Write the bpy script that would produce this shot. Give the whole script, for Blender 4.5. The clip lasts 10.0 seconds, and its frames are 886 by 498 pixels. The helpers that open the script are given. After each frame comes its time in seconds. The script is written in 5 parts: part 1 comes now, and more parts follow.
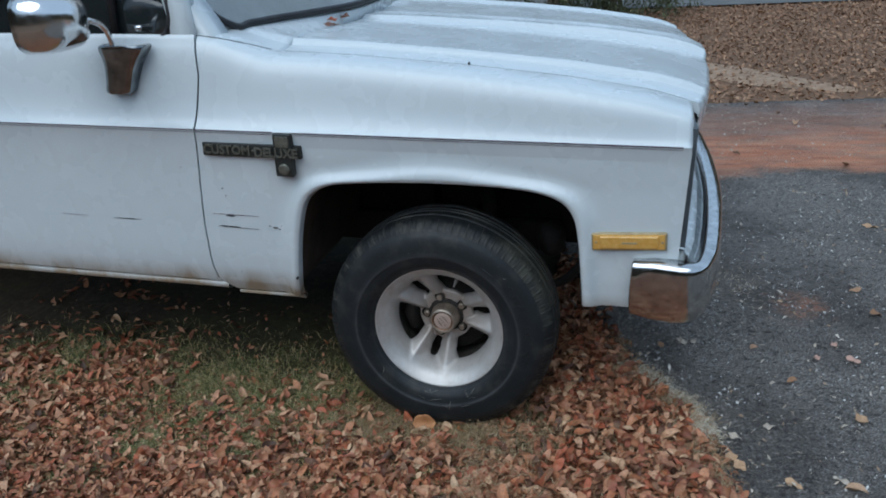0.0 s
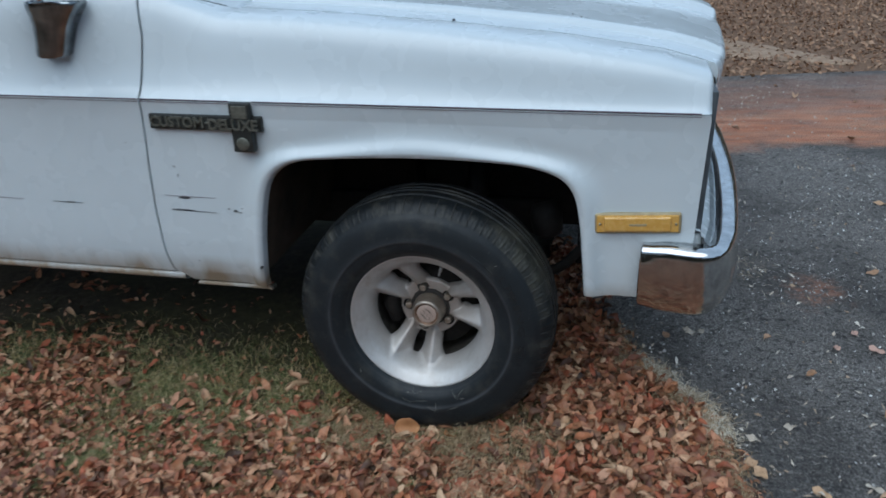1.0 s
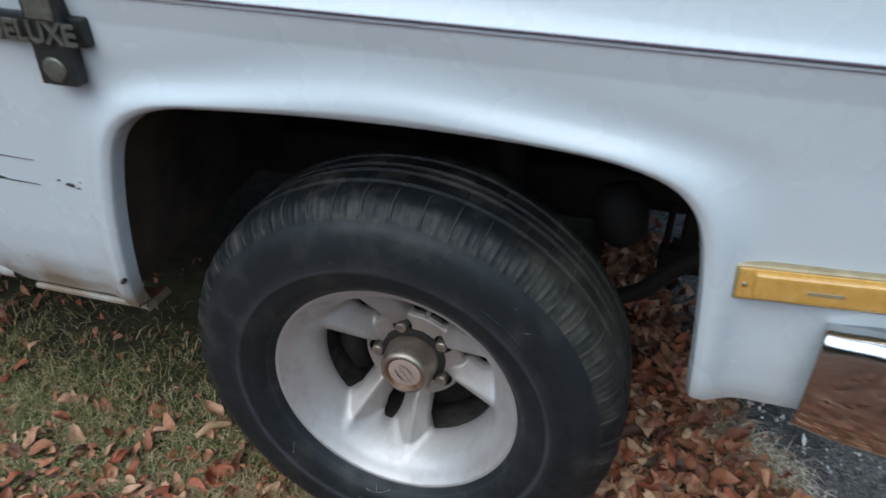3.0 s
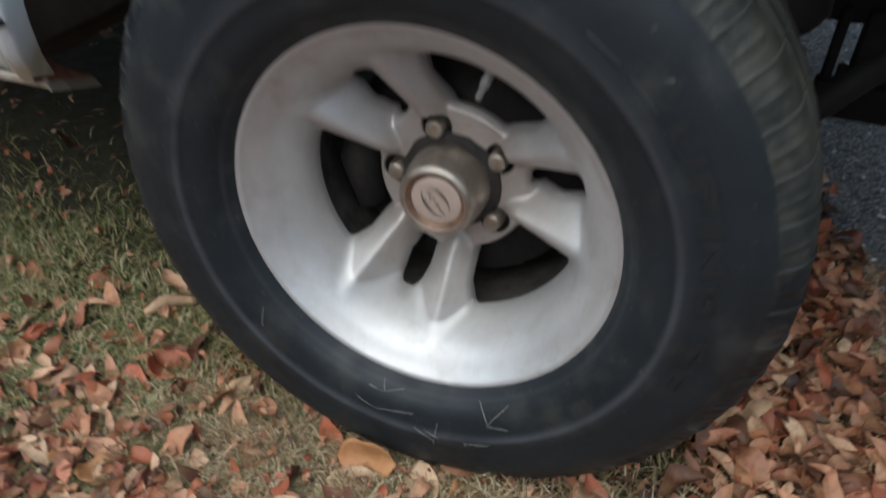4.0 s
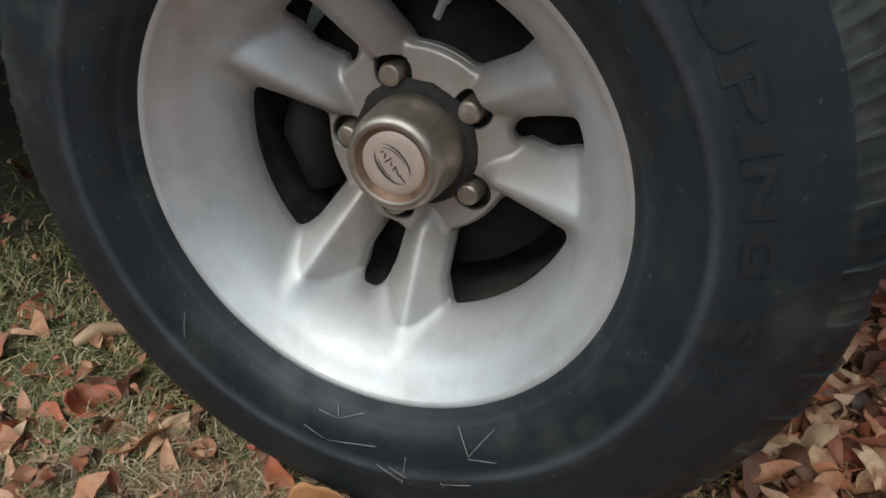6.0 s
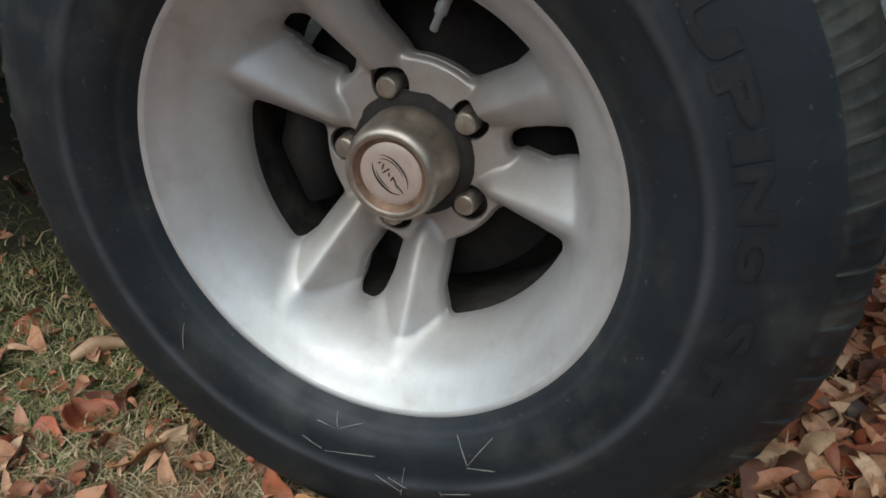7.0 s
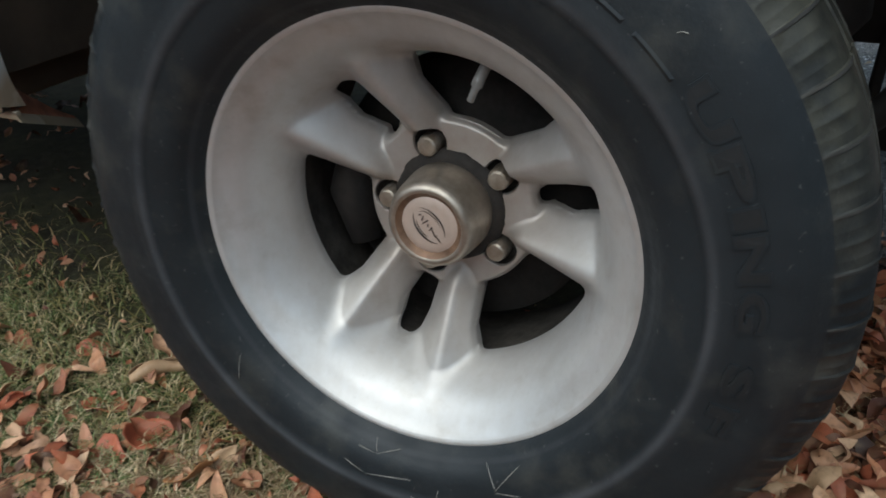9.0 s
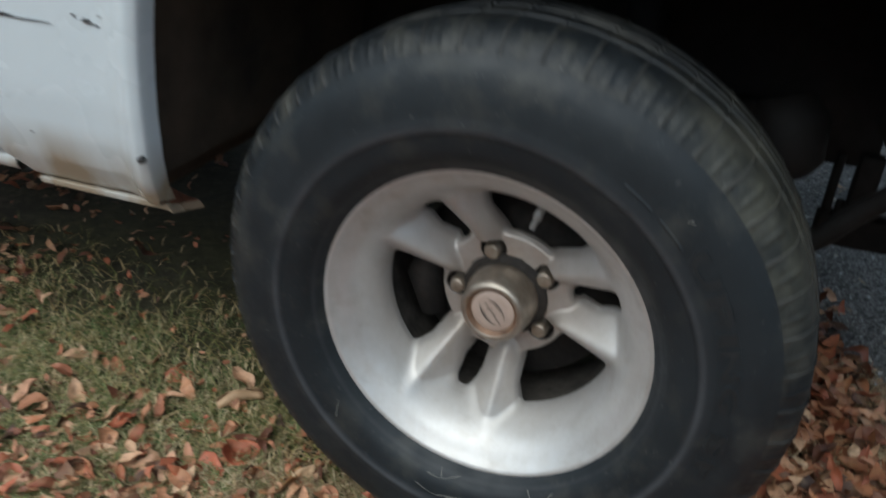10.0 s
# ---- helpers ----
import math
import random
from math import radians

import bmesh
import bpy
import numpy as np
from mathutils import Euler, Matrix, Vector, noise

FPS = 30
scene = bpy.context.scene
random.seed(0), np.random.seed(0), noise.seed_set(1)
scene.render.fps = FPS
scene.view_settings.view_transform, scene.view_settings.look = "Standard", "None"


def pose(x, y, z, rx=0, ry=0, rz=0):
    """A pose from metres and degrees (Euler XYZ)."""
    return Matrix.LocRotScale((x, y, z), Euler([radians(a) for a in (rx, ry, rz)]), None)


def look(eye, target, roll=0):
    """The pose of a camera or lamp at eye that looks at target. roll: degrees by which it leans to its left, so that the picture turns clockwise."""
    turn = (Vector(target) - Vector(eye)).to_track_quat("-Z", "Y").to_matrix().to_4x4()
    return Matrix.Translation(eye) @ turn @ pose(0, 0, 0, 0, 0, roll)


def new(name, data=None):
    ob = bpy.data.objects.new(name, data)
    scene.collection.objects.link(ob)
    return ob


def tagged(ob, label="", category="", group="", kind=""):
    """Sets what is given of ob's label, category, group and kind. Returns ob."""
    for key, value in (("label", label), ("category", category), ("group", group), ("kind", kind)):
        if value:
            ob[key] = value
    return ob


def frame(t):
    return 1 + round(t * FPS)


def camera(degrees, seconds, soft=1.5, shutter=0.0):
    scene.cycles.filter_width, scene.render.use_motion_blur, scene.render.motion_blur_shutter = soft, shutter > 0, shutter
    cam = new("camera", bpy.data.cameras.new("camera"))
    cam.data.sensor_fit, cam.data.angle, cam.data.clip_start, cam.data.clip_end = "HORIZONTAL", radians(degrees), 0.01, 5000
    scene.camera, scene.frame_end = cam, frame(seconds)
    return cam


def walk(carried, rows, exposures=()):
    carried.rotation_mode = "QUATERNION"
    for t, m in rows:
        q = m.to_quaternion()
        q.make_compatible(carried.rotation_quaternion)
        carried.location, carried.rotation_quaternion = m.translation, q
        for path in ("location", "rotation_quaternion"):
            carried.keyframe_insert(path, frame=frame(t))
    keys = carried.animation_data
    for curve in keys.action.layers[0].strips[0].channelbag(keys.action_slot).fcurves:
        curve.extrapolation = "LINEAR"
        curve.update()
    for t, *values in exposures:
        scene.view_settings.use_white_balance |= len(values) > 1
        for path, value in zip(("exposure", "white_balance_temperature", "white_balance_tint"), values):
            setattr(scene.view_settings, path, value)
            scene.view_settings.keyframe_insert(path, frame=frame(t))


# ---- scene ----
cam = camera(61.0, 10.0, soft=1.7, shutter=0.5)
PATH = [
    (0, (0.529, -2.001, 1.529), (0.088, -0.221, 0.729), -3.7),
    (0.5, (0.468, -1.945, 1.471), (0.045, -0.172, 0.649), -4.0),
    (1, (0.477, -1.76, 1.428), (0.075, 0.007, 0.582), -3.8),
    (1.5, (0.531, -1.536, 1.392), (0.14, 0.209, 0.496), -3.3),
    (2, (0.477, -1.337, 1.326), (0.077, 0.37, 0.365), -2.6),
    (2.2, (0.436, -1.227, 1.319), (0.019, 0.451, 0.314), -2.5),
    (3.3, (0.303, -0.704, 1.139), (-0.189, 0.854, -0.015), -1.7),
    (3.5, (0.277, -0.645, 1.049), (-0.241, 0.889, -0.125), -1.9),
    (4, (0.236, -0.575, 0.786), (-0.305, 0.938, -0.405), -0.6),
    (4.5, (0.239, -0.49, 0.647), (-0.371, 1.089, -0.418), -1.0),
    (5, (0.244, -0.448, 0.613), (-0.351, 1.152, -0.429), -2.0),
    (5.5, (0.245, -0.456, 0.613), (-0.37, 1.136, -0.429), -2.8),
    (7, (0.246, -0.474, 0.609), (-0.365, 1.15, -0.385), -2.9),
    (7.5, (0.244, -0.474, 0.611), (-0.366, 1.158, -0.371), -3.3),
    (8, (0.248, -0.472, 0.625), (-0.392, 1.15, -0.355), -3.4),
    (8.5, (0.251, -0.479, 0.634), (-0.397, 1.147, -0.333), -3.4),
    (9, (0.26, -0.519, 0.665), (-0.429, 1.1, -0.286), -3.3),
    (9.5, (0.259, -0.627, 0.695), (-0.363, 1.04, -0.22), -2.4),
    (10, (0.231, -0.707, 0.869), (-0.403, 0.935, -0.081), -0.1),
]
EXPOSURES = [(0.0, 0.04, 5500, 4), (2.2, 0.04, 5500, 4), (3.5, 0.58, 5800, 7), (5.0, 0.57, 6000, 3), (10.0, 0.56, 6000, 3)]
walk(cam, [(t, look(eye, target, roll)) for t, eye, target, roll in PATH],
     exposures=EXPOSURES)


# ---- world and light ----
world = bpy.data.worlds.new("sky")
scene.world = world
world.use_nodes = True
wn = world.node_tree
sky = wn.nodes.new("ShaderNodeTexSky")
sky.sky_type = "NISHITA"
sky.sun_disc = False
sky.sun_elevation, sky.sun_rotation = radians(54), radians(195)
sky.air_density, sky.dust_density, sky.ozone_density = 1.0, 2.5, 1.0
cloud = wn.nodes.new("ShaderNodeMix")  # an even cloud layer over the clear sky
cloud.data_type = "RGBA"
cloud.inputs[0].default_value = 0.75
wn.links.new(sky.outputs[0], cloud.inputs[6])
cloud.inputs[7].default_value = (5.9, 7.0, 8.3, 1)
wn.links.new(cloud.outputs[2], wn.nodes["Background"].inputs[0])
wn.nodes["Background"].inputs[1].default_value = 0.096
sun_data = bpy.data.lights.new("sun", "SUN")
sun_data.energy, sun_data.angle, sun_data.color = 1.55, radians(60), (1.0, 0.94, 0.86)
sun = new("sun", sun_data)
sun.matrix_basis = look((-0.8, -3.0, 4.3), (0, 0, 0))


# ---- building helpers ----
def part(name, geometry, material, parent=None, label="", smooth=True, m=None):
    """Links (vertices, faces) or a bmesh as one mesh object, under a thing or a part."""
    me = bpy.data.meshes.new(name)
    if isinstance(geometry, bmesh.types.BMesh):
        geometry.to_mesh(me)
        geometry.free()
    else:
        me.from_pydata([tuple(v) for v in geometry[0]], [], geometry[1])
    me.update()
    for p in me.polygons:
        p.use_smooth = smooth
    for mm in material if isinstance(material, (list, tuple)) else [material]:
        me.materials.append(mm)
    ob = new(name, me)
    if parent:
        ob.parent = parent
    if m is not None:
        ob.matrix_basis = m
    if label:
        ob["label"] = label
    return ob


def hard(ob, degrees=35):
    """Sharp edges where faces meet at more than the given angle."""
    bm = bmesh.new()
    bm.from_mesh(ob.data)
    for e in bm.edges:
        if len(e.link_faces) == 2 and e.calc_face_angle(0) > radians(degrees):
            e.smooth = False
    bm.to_mesh(ob.data)
    bm.free()
    return ob


def grid(rows, closed=False, flip=False):
    """A sheet through rows of points."""
    n = len(rows[0])
    verts = [p for r in rows for p in r]
    faces = []
    for i in range(len(rows) - 1):
        for j in range(n if closed else n - 1):
            k = (j + 1) % n
            q = (i * n + j, i * n + k, (i + 1) * n + k, (i + 1) * n + j)
            faces.append(q[::-1] if flip else q)
    return verts, faces


def join(*parts):
    verts, faces = [], []
    for v, f in parts:
        o = len(verts)
        verts += list(v)
        faces += [tuple(i + o for i in q) for q in f]
    return verts, faces


def box(x0, x1, y0, y1, z0, z1, bevel=0.0, segments=2):
    bm = bmesh.new()
    bmesh.ops.create_cube(bm, size=1)
    for v in bm.verts:
        v.co = ((x0 + x1) / 2 + v.co.x * (x1 - x0), (y0 + y1) / 2 + v.co.y * (y1 - y0), (z0 + z1) / 2 + v.co.z * (z1 - z0))
    if bevel:
        bmesh.ops.bevel(bm, geom=bm.edges[:], offset=bevel, segments=segments, profile=0.6, affect="EDGES")
    return bm


def lathe(profile, steps=96, close=False):
    """Turns (radius, depth) pairs round the local y axis."""
    rows = []
    for r, d in profile:
        rows.append([(r * math.cos(2 * math.pi * k / steps), d, r * math.sin(2 * math.pi * k / steps)) for k in range(steps)])
    v, f = grid(rows, closed=True)
    if close:
        f = f + [tuple(range((len(rows) - 1) * steps, len(rows) * steps))]
    return v, f


def tube(points, radius, sides=10):
    """A round bar through points."""
    pts = [Vector(p) for p in points]
    rows = []
    for i, p in enumerate(pts):
        d = (pts[min(i + 1, len(pts) - 1)] - pts[max(i - 1, 0)]).normalized()
        side = d.cross(Vector((0, 0, 1)) if abs(d.z) < 0.9 else Vector((1, 0, 0))).normalized()
        up = side.cross(d)
        rr = radius[i] if isinstance(radius, (list, tuple)) else radius
        rows.append([tuple(p + rr * (math.cos(a) * side + math.sin(a) * up)) for a in (2 * math.pi * k / sides for k in range(sides))])
    v, f = grid(rows, closed=True, flip=True)
    n = len(rows)
    return v, f + [tuple(range(sides)), tuple(range((n - 1) * sides, n * sides))[::-1]]


def bez(points, n=16):
    """A smooth line through points."""
    pts = [Vector(p) for p in points]
    out = []
    for i in range(len(pts) - 1):
        p0, p1, p2, p3 = pts[max(i - 1, 0)], pts[i], pts[i + 1], pts[min(i + 2, len(pts) - 1)]
        for k in range(n):
            t = k / n
            out.append(0.5 * (2 * p1 + (p2 - p0) * t + (2 * p0 - 5 * p1 + 4 * p2 - p3) * t * t + (3 * p1 - p0 - 3 * p2 + p3) * t**3))
    return out + [pts[-1]]


def lerp(x, xs, ys):
    return float(np.interp(x, xs, ys))


def smoothstep(a, b, x):
    t = min(max((x - a) / (b - a), 0), 1)
    return t * t * (3 - 2 * t)


# ---- materials ----
class Nodes:
    """A short way to write a node material."""

    def __init__(self, name, rough=0.5, metal=0.0):
        self.mat = bpy.data.materials.new(name)
        self.mat.use_nodes = True
        self.t = self.mat.node_tree
        self.bsdf = self.t.nodes["Principled BSDF"]
        self.set("Roughness", rough)
        self.set("Metallic", metal)

    def set(self, key, value):
        if isinstance(value, bpy.types.NodeSocket):
            self.t.links.new(value, self.bsdf.inputs[key])
        else:
            self.bsdf.inputs[key].default_value = value
        return self

    def node(self, kind, **inputs):
        n = self.t.nodes.new(kind)
        for k, v in inputs.items():
            self.feed(n, k.replace("_", " "), v)
        return n

    def feed(self, n, k, v):
        s = n.inputs[int(k)] if k.isdigit() else n.inputs[k]
        if isinstance(v, bpy.types.NodeSocket):
            self.t.links.new(v, s)
        else:
            s.default_value = v

    def coords(self):
        return self.t.nodes.new("ShaderNodeTexCoord").outputs["Object"]

    def noise(self, scale, detail=4.0, rough=0.6, vector=None, stretch=None):
        vec = vector or self.coords()
        if stretch:
            mp = self.node("ShaderNodeMapping", Vector=vec)
            mp.inputs["Scale"].default_value = stretch
            vec = mp.outputs[0]
        n = self.node("ShaderNodeTexNoise", Vector=vec, Scale=scale, Detail=detail, Roughness=rough)
        return n.outputs["Fac"]

    def ramp(self, fac, stops, mode="LINEAR"):
        n = self.node("ShaderNodeValToRGB", Fac=fac)
        n.color_ramp.interpolation = mode
        e = n.color_ramp.elements
        while len(e) < len(stops):
            e.new(0.5)
        for i, (p, c) in enumerate(stops):
            e[i].position = p
            e[i].color = (*c, 1) if isinstance(c, (tuple, list)) else (c, c, c, 1)
        return n.outputs["Color"]

    def mix(self, fac, a, b):
        n = self.t.nodes.new("ShaderNodeMix")
        n.data_type = "RGBA"
        for k, v in ((0, fac), (6, a), (7, b)):
            if isinstance(v, bpy.types.NodeSocket):
                self.t.links.new(v, n.inputs[k])
            else:
                n.inputs[k].default_value = (*v, 1) if isinstance(v, (tuple, list)) else v
        return n.outputs[2]

    def math(self, op, a, b=0.0, c=0.0):
        n = self.t.nodes.new("ShaderNodeMath")
        n.operation = op
        for i, v in enumerate((a, b, c)):
            self.feed(n, str(i), v)
        return n.outputs[0]

    def bump(self, height, strength=0.2, distance=0.002):
        n = self.node("ShaderNodeBump", Height=height, Strength=strength, Distance=distance)
        self.set("Normal", n.outputs[0])
        return self

    def xyz(self):
        return self.node("ShaderNodeSeparateXYZ", Vector=self.coords()).outputs


def make_paint():
    n = Nodes("white_truck_paint", 0.3)
    haze = n.noise(1.6, 4)
    col = n.ramp(haze, [(0.3, (0.588, 0.645, 0.668)), (0.7, (0.640, 0.693, 0.712))])
    x, y, z = n.xyz()
    # road dirt and rust along the sills, in streaks
    low = n.math("SUBTRACT", 1.0, n.math("MULTIPLY", n.math("SUBTRACT", z, 0.432), 11.0))
    streak = n.noise(9, 4, stretch=(1.0, 1.0, 0.25))
    dirt = n.math("MULTIPLY", n.math("MAXIMUM", low, 0.0), n.math("MULTIPLY", n.math("MULTIPLY", streak, streak), 3.2))
    col = n.mix(n.math("MINIMUM", dirt, 0.9), col, (0.26, 0.19, 0.11))
    film = n.ramp(n.noise(30, 6, 0.7), [(0.60, 0.0), (0.85, 0.12)])
    col = n.mix(film, col, (0.50, 0.50, 0.47))
    n.set("Base Color", col)
    n.set("Roughness", n.ramp(n.noise(6, 3), [(0.3, 0.22), (0.7, 0.32)]))
    n.set("Coat Weight", 0.4)
    n.set("Coat Roughness", 0.10)
    n.bump(n.noise(3, 2), 0.03, 0.004)
    return n.mat


def make_rubber(name, base=0.018, brown=0.3, clean=0.55, mud=False):
    n = Nodes(name, 0.62)
    a = n.noise(7, 5)
    col = n.ramp(a, [(0.3, (base * 0.74, base * 0.90, base * 1.02)), (0.7, (base * 1.15, base * 1.42, base * 1.62))])
    dust = n.ramp(n.noise(18, 6), [(clean, 0.0), (clean + 0.23, brown)])
    col = n.mix(dust, col, (0.082, 0.078, 0.064))
    col = n.mix(n.ramp(n.noise(150, 2), [(0.68, 0.0), (0.76, 0.5)]), col, (0.085, 0.085, 0.082))
    if mud:
        # a smear of dried mud on one quarter of the tread
        smear = n.node("ShaderNodeVectorMath", **{"0": n.coords(), "1": (0.285, 0.03, 0.20)})
        smear.operation = "DISTANCE"
        cake = n.math("MULTIPLY", n.ramp(smear.outputs["Value"], [(0.05, 0.9), (0.17, 0.0)]), n.ramp(n.noise(26, 5, 0.7), [(0.38, 0.25), (0.62, 1.0)]))
        col = n.mix(cake, col, (0.066, 0.064, 0.049))
    # moulding rings, coloured paler in patches
    v = n.node("ShaderNodeVectorMath", **{"0": n.coords(), "1": (1, 0, 1)})
    v.operation = "MULTIPLY"
    length = n.node("ShaderNodeVectorMath", **{"0": v.outputs[0]})
    length.operation = "LENGTH"
    ring = n.ramp(n.math("MULTIPLY", length.outputs["Value"], 2.0), [(0.430, 0.0), (0.436, 0.45), (0.441, 0.0), (0.513, 0.0), (0.521, 0.95), (0.526, 0.75), (0.533, 0.18), (0.556, 0.0)])
    ring_pale = n.math("MULTIPLY", ring, n.ramp(n.noise(16, 5), [(0.3, 0.40), (0.65, 1.0)]))
    col = n.mix(ring_pale, col, (0.060, 0.062, 0.067))
    n.set("Base Color", col)
    n.set("Roughness", n.ramp(n.noise(40, 3), [(0.3, 0.42), (0.7, 0.62)]))
    n.set("Specular IOR Level", 0.30)
    n.bump(n.math("ADD", n.noise(260, 3), n.math("MULTIPLY", n.noise(34, 4), 2.0)), 0.30, 0.0008)
    return n.mat


def make_alloy():
    n = Nodes("brushed_cast_aluminium", 0.34, 0.66)
    soft = n.noise(11, 5)
    col = n.ramp(soft, [(0.3, (0.50, 0.487, 0.466)), (0.5, (0.58, 0.57, 0.553)), (0.7, (0.64, 0.632, 0.62))])
    grime = n.ramp(n.noise(24, 6), [(0.52, 0.0), (0.78, 0.55)])
    col = n.mix(grime, col, (0.36, 0.31, 0.26))
    tarnish = n.ramp(n.noise(4.5, 4), [(0.42, 0.0), (0.68, 0.38)])
    col = n.mix(tarnish, col, (0.485, 0.448, 0.405))
    col = n.mix(n.ramp(n.noise(60, 4, stretch=(1.6, 1.0, 0.35)), [(0.45, 0.0), (0.75, 0.28)]), col, (0.66, 0.67, 0.68))
    col = n.mix(n.ramp(n.noise(130, 3), [(0.64, 0.0), (0.78, 0.2)]), col, (0.30, 0.27, 0.24))
    v = n.node("ShaderNodeVectorMath", **{"0": n.coords(), "1": (1, 0, 1)})
    v.operation = "MULTIPLY"
    length = n.node("ShaderNodeVectorMath", **{"0": v.outputs[0]})
    length.operation = "LENGTH"
    # brake dust is baked on towards the hub
    hub = n.ramp(length.outputs["Value"], [(0.05, 0.95), (0.085, 0.80), (0.125, 0.45), (0.175, 0.10)])
    col = n.mix(n.math("MULTIPLY", hub, n.math("ADD", n.noise(30, 5), 0.25)), col, (0.36, 0.29, 0.235))
    n.set("Base Color", col)
    n.set("Roughness", n.ramp(n.noise(70, 4), [(0.3, 0.47), (0.7, 0.60)]))
    rings = n.node("ShaderNodeTexNoise", Vector=n.node("ShaderNodeCombineXYZ", X=length.outputs["Value"]).outputs[0], Scale=900.0, Detail=2.0)
    n.bump(n.math("ADD", n.math("MULTIPLY", rings.outputs["Fac"], 0.5), n.noise(180, 3)), 0.10, 0.0006)
    return n.mat


def make_simple(name, a, b, rough=0.5, metal=0.0, scale=12, bump=0.1, fine=120, extra=None):
    n = Nodes(name, rough, metal)
    n.set("Base Color", n.ramp(n.noise(scale, 5), [(0.3, a), (0.7, b)]))
    n.set("Roughness", n.ramp(n.noise(scale * 3, 3), [(0.3, max(rough - 0.08, 0.02)), (0.7, min(rough + 0.08, 1))]))
    if bump:
        n.bump(n.noise(fine, 3), bump, 0.001)
    for k, v in (extra or {}).items():
        n.set(k, v)
    return n.mat


def make_ground():
    n = Nodes("lawn_soil_and_thatch", 0.95)
    x, y, z = n.xyz()
    a = n.noise(1.3, 6)
    near = n.ramp(n.noise(38, 6, 0.7), [(0.25, (0.012, 0.009, 0.006)), (0.5, (0.036, 0.029, 0.018)), (0.75, (0.10, 0.082, 0.052))])
    green = n.ramp(n.noise(26, 5), [(0.3, (0.026, 0.026, 0.010)), (0.7, (0.085, 0.080, 0.030))])
    near = n.mix(n.ramp(a, [(0.42, 0.0), (0.6, 0.75)]), near, green)
    far = n.ramp(n.noise(9, 8, 0.75), [(0.25, (0.10, 0.055, 0.03)), (0.5, (0.25, 0.145, 0.08)), (0.75, (0.38, 0.25, 0.15))])
    col = n.mix(n.ramp(n.math("MULTIPLY", y, 0.1), [(0.28, 0.0), (0.40, 1.0)]), near, far)
    # crushed litter covers the lawn away from the truck
    reach = n.node("ShaderNodeVectorMath", **{"0": n.coords(), "1": (-0.4, 0.3, 0.0)})
    reach.operation = "DISTANCE"
    spread_ = n.ramp(n.math("MULTIPLY_ADD", n.noise(1.1, 5), 0.12, n.math("MULTIPLY", reach.outputs["Value"], 0.1)), [(0.20, 0.0), (0.42, 0.75)])
    litter = n.ramp(n.noise(22, 7, 0.75), [(0.25, (0.055, 0.032, 0.019)), (0.5, (0.15, 0.088, 0.052)), (0.75, (0.30, 0.20, 0.125))])
    col = n.mix(spread_, col, litter)
    n.set("Base Color", col)
    n.bump(n.noise(60, 6, 0.75), 0.6, 0.012)
    return n.mat


